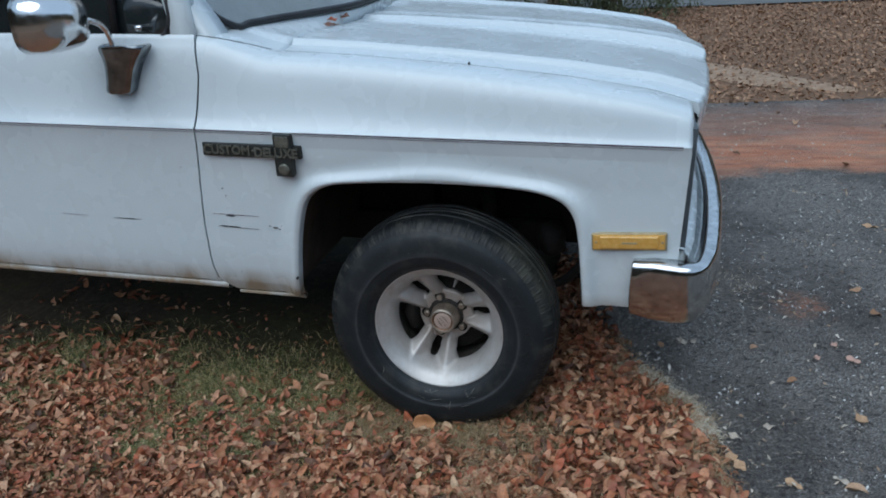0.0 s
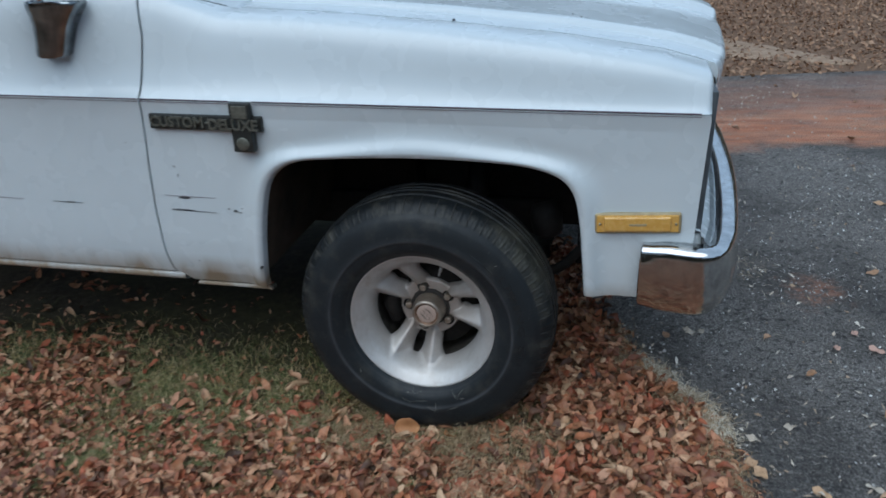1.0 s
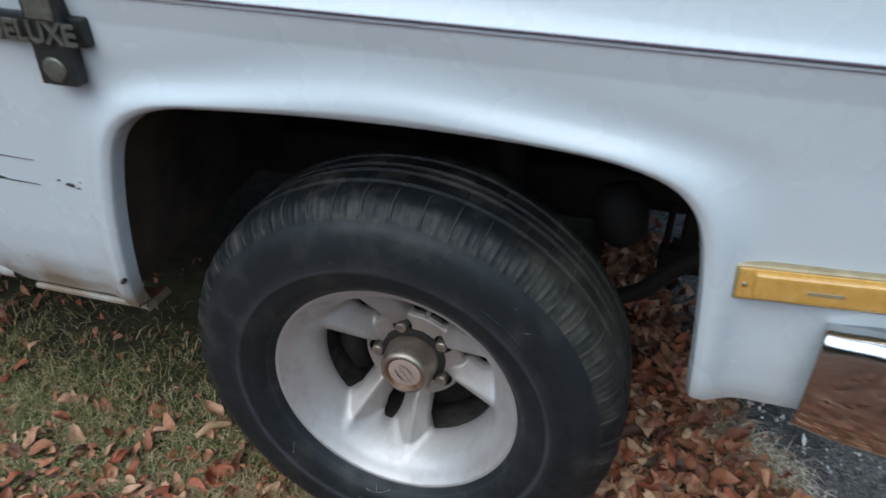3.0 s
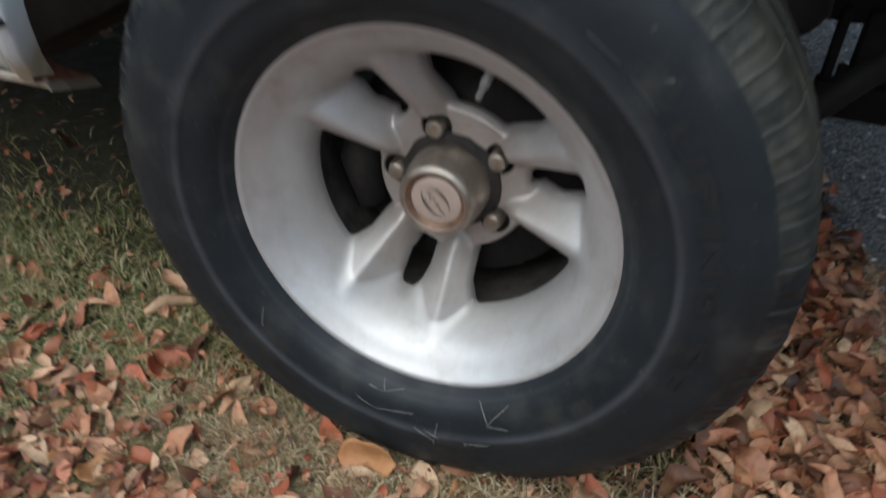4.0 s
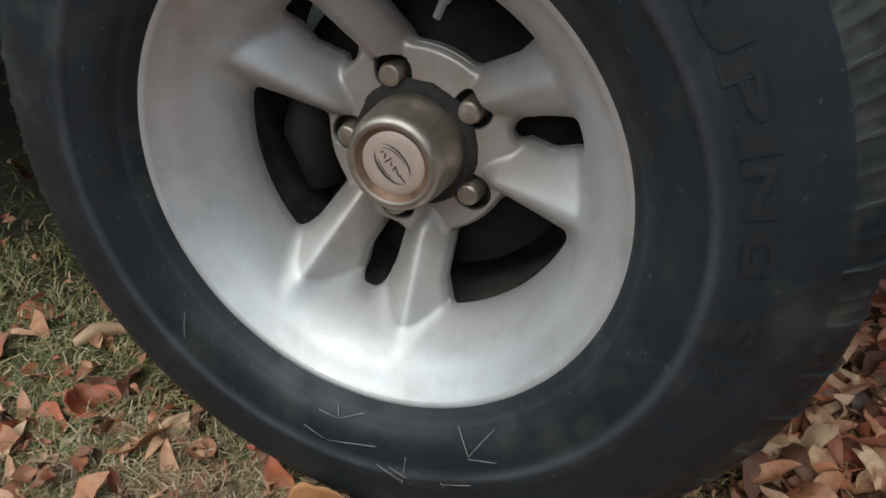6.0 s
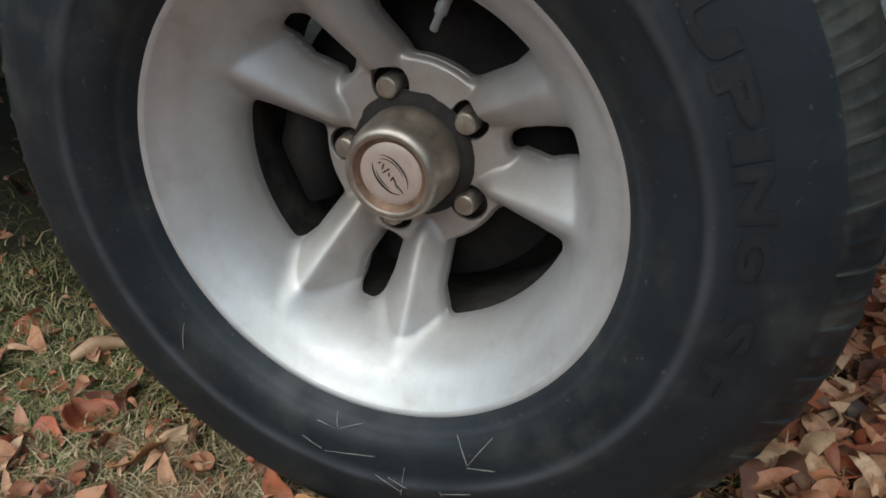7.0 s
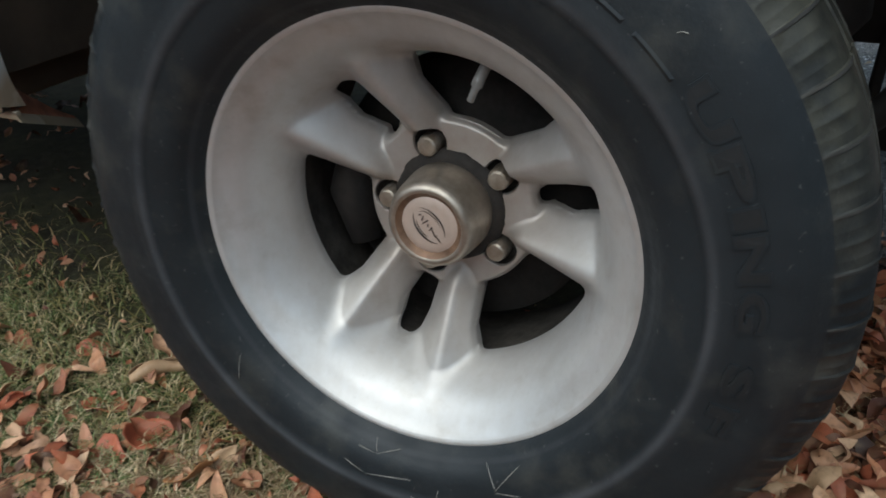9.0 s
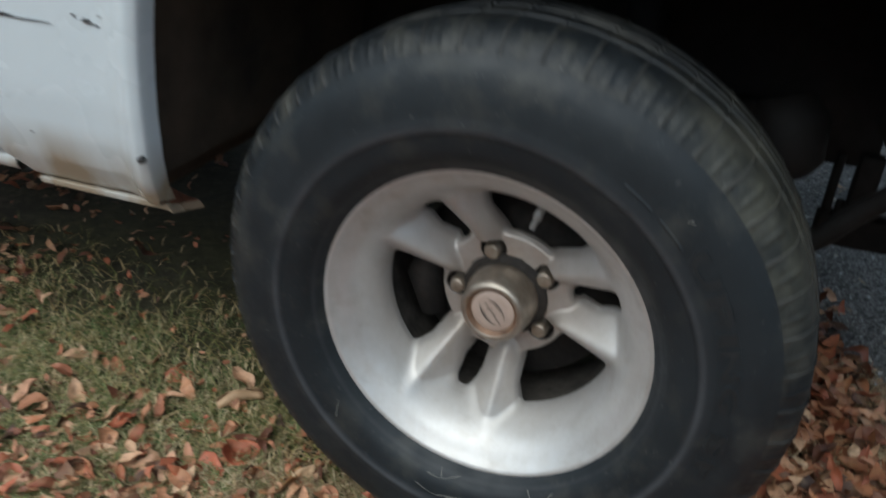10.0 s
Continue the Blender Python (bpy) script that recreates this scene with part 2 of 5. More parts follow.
def make_asphalt():
    n = Nodes("old_asphalt", 0.85)
    x, y, z = n.xyz()
    grain = n.noise(190, 4, 0.7)
    col = n.ramp(grain, [(0.30, (0.022, 0.020, 0.018)), (0.50, (0.188, 0.172, 0.156)), (0.70, (0.64, 0.60, 0.55))])
    patch = n.noise(1.6, 5)
    col = n.mix(n.ramp(patch, [(0.42, 0.0), (0.60, 0.70)]), col, (0.064, 0.058, 0.054))
    thick = n.ramp(n.noise(3.2, 4), [(0.38, 0.15), (0.62, 1.0)])
    speck = n.math("MULTIPLY", thick, n.math("MAXIMUM", n.ramp(n.noise(75, 2), [(0.63, 0.0), (0.67, 0.95)]), n.ramp(n.noise(30, 3), [(0.64, 0.0), (0.72, 0.7)])))
    col = n.mix(n.math("MULTIPLY", speck, 0.5), col, (0.42, 0.41, 0.38))
    # open pits between the stones, and worn stone faces
    col = n.mix(n.ramp(n.noise(48, 3), [(0.34, 0.8), (0.45, 0.0)]), col, (0.034, 0.031, 0.030))
    col = n.mix(n.ramp(n.noise(62, 3, stretch=(1.0, 1.3, 1.0)), [(0.58, 0.0), (0.68, 0.65)]), col, (0.38, 0.352, 0.322))
    damp = n.ramp(n.math("ADD", n.math("SUBTRACT", x, n.math("MULTIPLY", y, -0.3)), n.math("MULTIPLY", n.noise(5, 5), 0.7)), [(0.95, 0.68), (1.65, 0.0)])
    col = n.mix(damp, col, (0.035, 0.032, 0.031))
    # a wash of red clay across the drive
    wob = n.math("MULTIPLY", n.math("SUBTRACT", n.noise(1.5, 6, 0.65), 0.5), 0.9)
    band = n.math("ADD", n.math("SUBTRACT", y, n.math("MULTIPLY_ADD", x, 0.10, 2.66)), wob)
    clay = n.ramp(n.math("MULTIPLY_ADD", band, 0.3333, 0.3333), [(0.26, 0.0), (0.33, 1.0), (0.48, 0.95), (0.60, 0.50), (0.80, 0.26), (0.90, 0.0)])
    clay = n.math("MULTIPLY", clay, n.ramp(n.noise(5, 6, 0.7, stretch=(0.5, 1.6, 1.0)), [(0.30, 0.35), (0.58, 1.0)]))
    small = n.node("ShaderNodeVectorMath", **{"0": n.coords(), "1": (1.28, 0.93, 0.0)})
    small.operation = "DISTANCE"
    dot = n.ramp(n.math("ADD", small.outputs["Value"], n.math("MULTIPLY", n.math("SUBTRACT", n.noise(11, 5), 0.5), 0.3)), [(0.04, 0.5), (0.15, 0.0)])
    dot = n.math("MULTIPLY", dot, n.ramp(n.noise(45, 5), [(0.4, 0.1), (0.6, 1.0)]))
    col = n.mix(n.math("MAXIMUM", clay, dot), col, n.ramp(n.noise(4, 5, stretch=(0.4, 2.0, 1.0)), [(0.35, (0.56, 0.205, 0.102)), (0.65, (0.68, 0.35, 0.21))]))
    n.set("Base Color", col)
    n.bump(n.math("ADD", grain, n.math("MULTIPLY", n.noise(48, 3), 2.2)), 1.0, 0.014)
    return n.mat


def make_leaf(name, stops, bright=False):
    n = Nodes(name, 0.7)
    g = n.t.nodes.new("ShaderNodeNewGeometry").outputs["Random Per Island"]
    col = n.ramp(g, stops)
    # blotches, paler dried patches and fine dark spots
    col = n.mix(n.ramp(n.noise(38, 3), [(0.46, 0.0), (0.7, 0.4)]), col, (0.30, 0.19, 0.085))
    vein = n.noise(120, 5)
    col = n.mix(n.ramp(vein, [(0.48, 0.0), (0.78, 0.6)]), col, (0.075, 0.035, 0.02))
    n.set("Base Color", col)
    n.set("Roughness", 0.62)
    n.bump(n.noise(150, 3), 0.35, 0.001)
    n.set("Subsurface Weight", 0.0)
    return n.mat


LEAF = [(0.0, (0.030, 0.013, 0.007)), (0.08, (0.158, 0.051, 0.026)), (0.18, (0.391, 0.170, 0.086)), (0.28, (0.577, 0.351, 0.209)),
        (0.36, (0.307, 0.083, 0.038)), (0.46, (0.075, 0.031, 0.016)), (0.55, (0.475, 0.180, 0.079)), (0.64, (0.615, 0.414, 0.251)), (0.73, (0.447, 0.124, 0.056)), (0.82, (0.214, 0.062, 0.031)),
        (0.90, (0.522, 0.239, 0.121)), (1.0, (0.047, 0.021, 0.012))]
FAR_LEAF = [(0.0, (0.103, 0.050, 0.028)), (0.25, (0.233, 0.120, 0.063)), (0.55, (0.336, 0.189, 0.104)), (0.8, (0.466, 0.304, 0.190)), (1.0, (0.186, 0.087, 0.046))]
GRASS = [(0.0, (0.050, 0.066, 0.016)), (0.38, (0.145, 0.165, 0.045)), (0.55, (0.30, 0.26, 0.09)), (0.70, (0.48, 0.345, 0.15)), (1.0, (0.64, 0.49, 0.27))]

PAINT = make_paint()
INNER_RUST = make_simple("flaking_red_rust", (0.15, 0.045, 0.022), (0.36, 0.125, 0.060), 0.9, 0.0, 40, 0.5)
RUBBER = make_rubber("tyre_rubber", 0.0150, 0.36, 0.52)
# base kept darker than the sidewall's for the shade under the arch, dust on top
TREAD = make_rubber("dusty_shaded_tread_rubber", 0.0105, 0.70, 0.48, True)
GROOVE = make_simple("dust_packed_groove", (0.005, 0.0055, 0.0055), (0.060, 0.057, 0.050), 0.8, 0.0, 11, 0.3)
ALLOY = make_alloy()
CHROME = make_simple("chrome", (0.80, 0.80, 0.80), (0.86, 0.86, 0.86), 0.09, 1.0, 9, 0.0)
BUMPER_CHROME = make_simple("pitted_chrome", (0.50, 0.50, 0.50), (0.70, 0.70, 0.69), 0.12, 1.0, 22, 0.22, 34)
# dark bluish base stands in for dark surroundings mirrored in the bracket
DARK_REFLECT_CHROME = make_simple("chrome_with_dark_reflections", (0.13, 0.14, 0.145), (0.40, 0.43, 0.45), 0.09, 1.0, 22, 0.05, 60)
HAZY_CHROME = make_simple("hazy_chrome", (0.70, 0.70, 0.70), (0.80, 0.80, 0.80), 0.14, 1.0, 9, 0.0)
CAP_METAL = make_simple("tarnished_cap_metal", (0.33, 0.285, 0.23), (0.56, 0.50, 0.43), 0.5, 1.0, 38, 0.15, 200)
CAP_RUST = make_simple("rust_stained_cap_metal", (0.085, 0.045, 0.025), (0.24, 0.14, 0.085), 0.55, 0.4, 50, 0.2, 200)
CAP_FACE = make_simple("cap_disc_silver", (0.50, 0.385, 0.315), (0.58, 0.46, 0.385), 0.45, 0.35, 60, 0.08)
NUT_METAL = make_simple("dull_lug_nut_steel", (0.32, 0.27, 0.21), (0.50, 0.44, 0.37), 0.5, 0.9, 90, 0.15)
# grime round the cap; also the painted shade inside the lug pockets
GRIME_AND_SHADE = make_simple("black_grime_and_pocket_shade", (0.009, 0.007, 0.006), (0.028, 0.021, 0.016), 0.8, 0.0, 60, 0.6, 160)
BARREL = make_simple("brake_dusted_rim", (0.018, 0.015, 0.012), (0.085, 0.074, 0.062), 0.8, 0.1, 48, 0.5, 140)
# near-black base carries the shade of the space behind the wheel openings
BRAKE = make_simple("rusty_shaded_brake_iron", (0.003, 0.0025, 0.002), (0.022, 0.016, 0.012), 0.85, 0.1, 35, 0.4)
LINER = make_simple("dirty_wheelhouse_liner", (0.020, 0.016, 0.011), (0.085, 0.060, 0.040), 0.85, 0.0, 7, 0.4, 60)
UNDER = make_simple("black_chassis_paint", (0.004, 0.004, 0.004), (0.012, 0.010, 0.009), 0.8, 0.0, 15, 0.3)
BLACK = make_simple("black_trim_and_gaps", (0.012, 0.012, 0.013), (0.028, 0.028, 0.03), 0.5, 0.0, 20, 0.1)
DARK_GREY = make_simple("grey_bezel_plastic", (0.055, 0.065, 0.072), (0.085, 0.095, 0.105), 0.45, 0.0, 25, 0.1)
BEZEL_GREY = make_simple("pale_grey_bezel", (0.52, 0.54, 0.54), (0.64, 0.66, 0.66), 0.4, 0.3, 25, 0.1)
# darker copy of the rubber for the shade inside hollow letters
DEEP = make_simple("letter_hollow_shade", (0.004, 0.0045, 0.005), (0.009, 0.0095, 0.010), 0.75, 0.0, 30, 0.2)
STRIPE = make_simple("faded_maroon_stripe", (0.075, 0.05, 0.07), (0.14, 0.10, 0.13), 0.5, 0.0, 30, 0.0)
BADGE = make_simple("weathered_badge_plastic", (0.012, 0.014, 0.013), (0.034, 0.036, 0.032), 0.5, 0.1, 90, 0.2)
BADGE_FACE = make_simple("worn_badge_face", (0.10, 0.10, 0.08), (0.19, 0.19, 0.155), 0.4, 0.4, 90, 0.1)
AMBER = make_simple("amber_lens", (0.58, 0.31, 0.06), (0.68, 0.41, 0.11), 0.25, 0.0, 40, 0.1, 90, {"Coat Weight": 0.5})
BEZEL = make_simple("dull_lamp_bezel", (0.28, 0.22, 0.12), (0.42, 0.35, 0.21), 0.45, 0.2, 40, 0.1)
SIDE_GLASS = make_simple("dark_side_glass", (0.012, 0.015, 0.016), (0.02, 0.025, 0.026), 0.06, 0.0, 6, 0.0, 60, {"Coat Weight": 1.0, "Coat Roughness": 0.03})
GLASS = make_simple("tinted_window_glass", (0.15, 0.17, 0.17), (0.22, 0.245, 0.245), 0.08, 0.0, 6, 0.0, 60, {"Coat Weight": 1.0, "Coat Roughness": 0.03})
VALVE = make_simple("pale_valve_cap", (0.22, 0.22, 0.21), (0.34, 0.34, 0.33), 0.5, 0.2, 60, 0.1)
STRAW = make_simple("dry_straw", (0.22, 0.21, 0.18), (0.36, 0.34, 0.30), 0.8, 0.0, 60, 0.1)
GROUND = make_ground()
ASPHALT = make_asphalt()
LEAF_MAT = make_leaf("fallen_leaf", LEAF)
CRUMB_MAT = make_leaf("leaf_crumb", [(0.0, (0.30, 0.20, 0.12)), (0.4, (0.55, 0.48, 0.38)), (0.7, (0.70, 0.66, 0.58)), (1.0, (0.42, 0.30, 0.19))])
GRIT_MAT = make_leaf("pale_grit", [(0.0, (0.30, 0.29, 0.27)), (0.5, (0.58, 0.57, 0.54)), (1.0, (0.80, 0.79, 0.76))])
FAR_LEAF_MAT = make_leaf("pale_fallen_leaf", FAR_LEAF)
GRASS_MAT = make_leaf("lawn_grass", GRASS)
FRESH_MAT = make_leaf("fresh_grass", [(0.0, (0.040, 0.070, 0.016)), (0.3, (0.095, 0.150, 0.038)), (0.55, (0.18, 0.22, 0.075)), (0.72, (0.40, 0.34, 0.17)), (1.0, (0.66, 0.54, 0.33))])
THATCH_MAT = make_leaf("dry_thatch", [(0.0, (0.13, 0.082, 0.040)), (0.4, (0.29, 0.20, 0.105)), (0.75, (0.43, 0.32, 0.18)), (1.0, (0.58, 0.47, 0.30))])
PALE_STRAW = make_leaf("bleached_straw", [(0.0, (0.40, 0.31, 0.20)), (0.5, (0.66, 0.57, 0.42)), (1.0, (0.80, 0.74, 0.60))])
NEEDLE_MAT = make_leaf("evergreen_foliage", [(0.0, (0.018, 0.035, 0.012)), (0.5, (0.04, 0.07, 0.025)), (1.0, (0.075, 0.11, 0.04))])
WOODS = make_simple("distant_woods", (0.022, 0.022, 0.012), (0.085, 0.066, 0.038), 0.95, 0.0, 0.9, 0.6, 3)
BARK = make_simple("grey_bark", (0.07, 0.055, 0.045), (0.16, 0.13, 0.10), 0.9, 0.0, 20, 0.6, 60)
GRAVEL = make_simple("brown_sandy_soil", (0.20, 0.130, 0.080), (0.40, 0.29, 0.20), 0.9, 0.0, 14, 0.6, 90)
ROAD_MAT = make_simple("grey_road_surface", (0.11, 0.115, 0.115), (0.17, 0.175, 0.175), 0.85, 0.0, 3, 0.4, 120)


# ---- ground, driveway, road ----
def edge_x(y):
    """Where the lawn meets the drive."""
    base = lerp(y, [-6, -1.5, -0.25, 0.1, 0.25, 0.45, 0.8, 2.2, 4.4], [2.2, 1.25, 0.87, 0.80, 0.70, 0.58, 0.46, 0.1, -0.6])
    return base + 0.035 * noise.noise((y * 4.0, 3.1, 0)) + 0.02 * noise.noise((y * 15.0, 8.1, 0))


def ground_z(x, y):
    far = min(1.0, max(0.0, (abs(x) + abs(y) - 9) / 10))
    return 0.010 * noise.noise((x * 2.3, y * 2.3, 0)) * (1 - far) - 0.012


def spread(near, far, count):
    """Coordinates, close together in the middle and far apart at the ends."""
    k = np.linspace(-1, 1, count)
    return np.sign(k) * (near * np.abs(k) + far * np.abs(k) ** 9)


gx, gy = spread(6, 1400, 150), spread(6, 1400, 150)
tagged(part("ground", grid([[(x, y + 0.4, ground_z(x, y + 0.4)) for x in gx] for y in gy]), GROUND),
       "brown lawn soil with thatch and patchy green grass", "ground", kind="structure")

drive_rows = []
for y in np.concatenate([np.linspace(-7, -0.8, 30), np.linspace(-0.78, 1.0, 90), np.linspace(1.05, 4.5, 70)]):
    x0 = edge_x(y)
    far_edge = 12
    drive_rows.append([(x, y + (0.10 * (x - 1.35) * smoothstep(2.0, 4.5, y)) , (0.012 + 0.004 * noise.noise((x * 1.5, y * 1.5, 5)) if i else -0.02)) for i, x in enumerate([x0 - 0.01, x0, x0 + 0.03, x0 + 0.08, *np.linspace(x0 + 0.16, far_edge, 60)])])
tagged(part("driveway", grid(drive_rows), ASPHALT), "worn dark asphalt driveway with a red clay wash", "driveway", kind="structure")
tagged(part("road", grid([[(x, y, 0.02) for x in np.linspace(-60, 60, 30)] for y in np.linspace(11.3, 17.5, 6)]), ROAD_MAT),
       "grey paved road beyond the leafy verge", "road", kind="structure")
shoulder = []
for k in range(24):
    t = k / 23
    cx, cy = 0.4 + 2.1 * t, 6.9 - 1.9 * t
    shoulder.append([(cx + dx, cy + 0.9 * dx + w * (0.48 * math.sin(math.pi * min(1, 0.12 + 0.84 * t)) + 0.06 * noise.noise((t * 9, w, 0))), 0.012 - 0.02 * abs(w) ** 6) for w in np.linspace(-1, 1, 9) for dx in (0.0,)])
tagged(part("gravel_patch", grid(shoulder), GRAVEL), "bare brown sandy patch beside the driveway", "ground", kind="structure")


# ---- fallen leaves, grass and litter ----
def leaf_template(rows, cols):
    u = np.linspace(0, 1, rows)
    pts = []
    for a in u:
        w = 0.5 * (math.sin(math.pi * min(1, a**0.85)) ** 0.68) + 0.008
        for b in np.linspace(-1, 1, cols):
            pts.append((a - 0.5, b * w * (1 + (0.10 * math.sin(9 * a + 2 * b) if cols > 3 else 0)), a, b))
    faces = [(i * cols + j, i * cols + j + 1, (i + 1) * cols + j + 1, (i + 1) * cols + j) for i in range(rows - 1) for j in range(cols - 1)]
    return np.array(pts), faces


def scatter_leaves(places, length, template, rng, aspect=(0.42, 0.62), tilt=0.38, curl=0.28):
    """Many curled leaves as one sheet list: places are x, y, z."""
    pts, faces = template
    n = len(pts)
    verts = np.empty((len(places) * n, 3))
    out = []
    for i, (x, y, z) in enumerate(places):
        ln = rng.uniform(*length)
        wd = ln * rng.uniform(*aspect)
        c, fold, cup = rng.normal(0, curl), rng.uniform(-0.1, 0.6), rng.normal(0.25, 0.45)
        lx = pts[:, 0] * ln
        ly = pts[:, 1] * wd
        lz = ln * (c * (pts[:, 0] * 2) ** 2 * 0.5 + 0.06 * np.sin(pts[:, 2] * 9 + i)) + np.abs(pts[:, 3]) * wd * fold * 0.45 * np.sin(np.pi * pts[:, 2]) + wd * cup * 0.6 * pts[:, 3] ** 2 * pts[:, 2] * np.sin(np.pi * pts[:, 2])
        a, tx, ty = rng.uniform(0, 2 * np.pi), rng.normal(0, tilt), rng.normal(0, tilt)
        rot = np.array(Euler((tx, ty, a)).to_matrix())
        p = np.stack([lx, ly, lz], 1) @ rot.T
        p[:, 2] -= p[:, 2].min() * 0.8
        verts[i * n : (i + 1) * n] = p + (x, y, z)
        out += [tuple(k + i * n for k in q) for q in faces]
    return verts, out


rng = np.random.default_rng(7)
TYRE_BOX = (-0.15, 0.15, 0.0, 0.20)


def under_tyre(x, y):
    return TYRE_BOX[0] < x < TYRE_BOX[1] and TYRE_BOX[2] + 0.0 < y < TYRE_BOX[3]


near = []
while len(near) < 26000:
    x, y = rng.uniform(-2.4, 1.15), rng.uniform(-1.5, 1.4)
    e = edge_x(y)
    if under_tyre(x, y) or x > e + abs(rng.normal(0, 0.035)):
        continue
    d = 0.54 + 0.75 * noise.noise((x * 3.4, y * 3.4, 2)) + 0.30 * smoothstep(-0.3, -0.65, y)
    beside = lerp(y, [-0.16, -0.04, 0.08, 0.20], [1.0, 0.38, 0.10, 0.0])
    along = lerp(y, [-0.05, 0.12, 0.32, 0.55], [1.0, 0.70, 0.16, 0.03])
    d *= along + (beside - along) * smoothstep(-1.30, -0.95, x)
    if x > 0.28:
        d = max(d, 0.95 * smoothstep(0.28, 0.58, x + 0.25 * smoothstep(0.0, 0.25, y))) * (1 if y < 0.5 else 0.75)
    d *= smoothstep(-2.4, -1.7, x) * smoothstep(-1.5, -1.0, y)
    if -0.34 < x < 0.20 and -0.15 < y < 0.0:
        d *= 0.45
    elif -0.35 < x < 0.6 and y < -0.15:
        d = max(d, 0.85)
    if rng.uniform() < d:
        heap = 0.05 * smoothstep(0.2, 0.45, x) * smoothstep(0.80, 0.60, y) * smoothstep(0.05, -0.05, x - e)
        near.append((x, y, ground_z(x, y) + rng.uniform(0.004, 0.02) + heap * rng.uniform(0, 1)))
close = [p for p in near if -0.95 < p[0] < 0.80 and -0.62 < p[1] < 0.5]
loose = [p for p in near if not (-0.95 < p[0] < 0.80 and -0.62 < p[1] < 0.5)]
tagged(part("fallen_leaves", scatter_leaves(close, (0.026, 0.066), leaf_template(9, 5), rng, aspect=(0.28, 0.50), tilt=0.34, curl=0.40), LEAF_MAT),
       "dry curled red-brown and tan leaves round the wheel", "leaves", kind="stuff")
tagged(part("fallen_leaves", scatter_leaves(loose, (0.026, 0.068), leaf_template(6, 3), rng, aspect=(0.26, 0.46), tilt=0.34, curl=0.40), LEAF_MAT),
       "dry curled red-brown and tan leaves on the lawn", "leaves", kind="stuff")
wide = []
while len(wide) < 52000:
    x, y = rng.uniform(-8.0, 2.4), rng.uniform(-8.0, 1.5)
    if x > edge_x(max(y, -6.0)) - 0.3 * min(0.0, y + 6.0) or (y > 0.1 and x > -5.2):
        continue
    # thick round the truck's nose, thinning out evenly from there
    inside = smoothstep(-2.4, -1.7, x) * smoothstep(-1.5, -1.0, y)
    d = (0.9 + 0.5 * noise.noise((x * 1.3, y * 1.3, 2))) * math.exp(-max(0.0, math.hypot(x * 0.8, y + 0.6) - 1.2) / 2.6) * (1 - inside)
    if rng.uniform() < d:
        wide.append((x, y, ground_z(x, y) + rng.uniform(0.004, 0.02)))
tagged(part("lawn_leaves", scatter_leaves(wide, (0.03, 0.07), leaf_template(3, 3), rng, aspect=(0.28, 0.5), tilt=0.3, curl=0.3), LEAF_MAT),
       "dry brown leaves thinning out over the lawn", "leaves", kind="stuff")
bits = []
while len(bits) < 16000:
    x, y = rng.uniform(-2.0, 1.0), rng.uniform(-1.2, 0.7)
    if x < edge_x(y) + abs(rng.normal(0, 0.03)) and not under_tyre(x, y) and rng.uniform() < (lerp(y, [-0.1, 0.1], [0.2, 0.03]) if -1.0 < x < 0.15 and -0.38 < y else lerp(y, [-0.3, -0.1, 0.1], [0.6, 0.25, 0.03])) + 0.4 * (x > 0.3):
        bits.append((x, y, max(ground_z(x, y), 0.0) + rng.uniform(0.002, 0.02)))
tagged(part("leaf_fragments", scatter_leaves(bits, (0.010, 0.030), leaf_template(4, 3), rng, aspect=(0.25, 0.7), tilt=0.5, curl=0.7), LEAF_MAT),
       "broken bits of brown leaves between the grass blades", "leaves", kind="stuff")
on_drive = []
while len(on_drive) < 110:
    x, y = rng.uniform(0.5, 6), rng.uniform(-2.0, 4.4)
    if x > edge_x(y) + 0.03:
        on_drive.append((x, y, 0.016))
tagged(part("driveway_leaves", scatter_leaves(on_drive, (0.03, 0.075), leaf_template(6, 3), rng, tilt=0.15), FAR_LEAF_MAT),
       "scattered dry leaves on the asphalt", "leaves", kind="stuff")
chips = []
while len(chips) < 5200:
    x, y = rng.uniform(0.4, 5), rng.uniform(-1.5, 4.4)
    if x > edge_x(y) + 0.02 and rng.uniform() < 0.25 + 1.2 * max(0.0, noise.noise((x * 1.7, y * 1.7, 4))) + 0.6 * (x < edge_x(y) + 0.15):
        chips.append((x, y, 0.015))
tagged(part("leaf_crumbs", scatter_leaves(chips, (0.005, 0.030), leaf_template(3, 2), rng, aspect=(0.16, 0.5), tilt=0.3), CRUMB_MAT),
       "pale leaf crumbs and twig bits on the asphalt", "debris", kind="stuff")
grit = []
while len(grit) < 7500:
    x, y = rng.uniform(0.45, 3.2), rng.uniform(-1.3, 2.4)
    if x > edge_x(y) + 0.01 and rng.uniform() < 0.35 + 0.9 * noise.noise((x * 2.3, y * 2.3, 9)):
        grit.append((x, y, 0.0145))
tagged(part("asphalt_grit", scatter_leaves(grit, (0.0035, 0.014), leaf_template(3, 2), rng, aspect=(0.4, 0.9), tilt=0.35), GRIT_MAT),
       "pale grit and stone chips on the asphalt", "grit", kind="stuff")
far = []
while len(far) < 38000:
    x, y = rng.uniform(-3.5, 8), rng.uniform(4.2, 11.2)
    if y < 4.5 + 0.10 * (x - 1.35) + rng.normal(0, 0.05):
        continue
    if (y - 6.95 + 0.9 * (x - 0.35)) ** 2 < 0.22 * (1.0 - 0.25 * abs(x - 1.4)) and 0.3 < x < 2.6 and rng.uniform() < 0.45:
        continue
    far.append((x, y, 0.0 + rng.uniform(0, 0.015)))
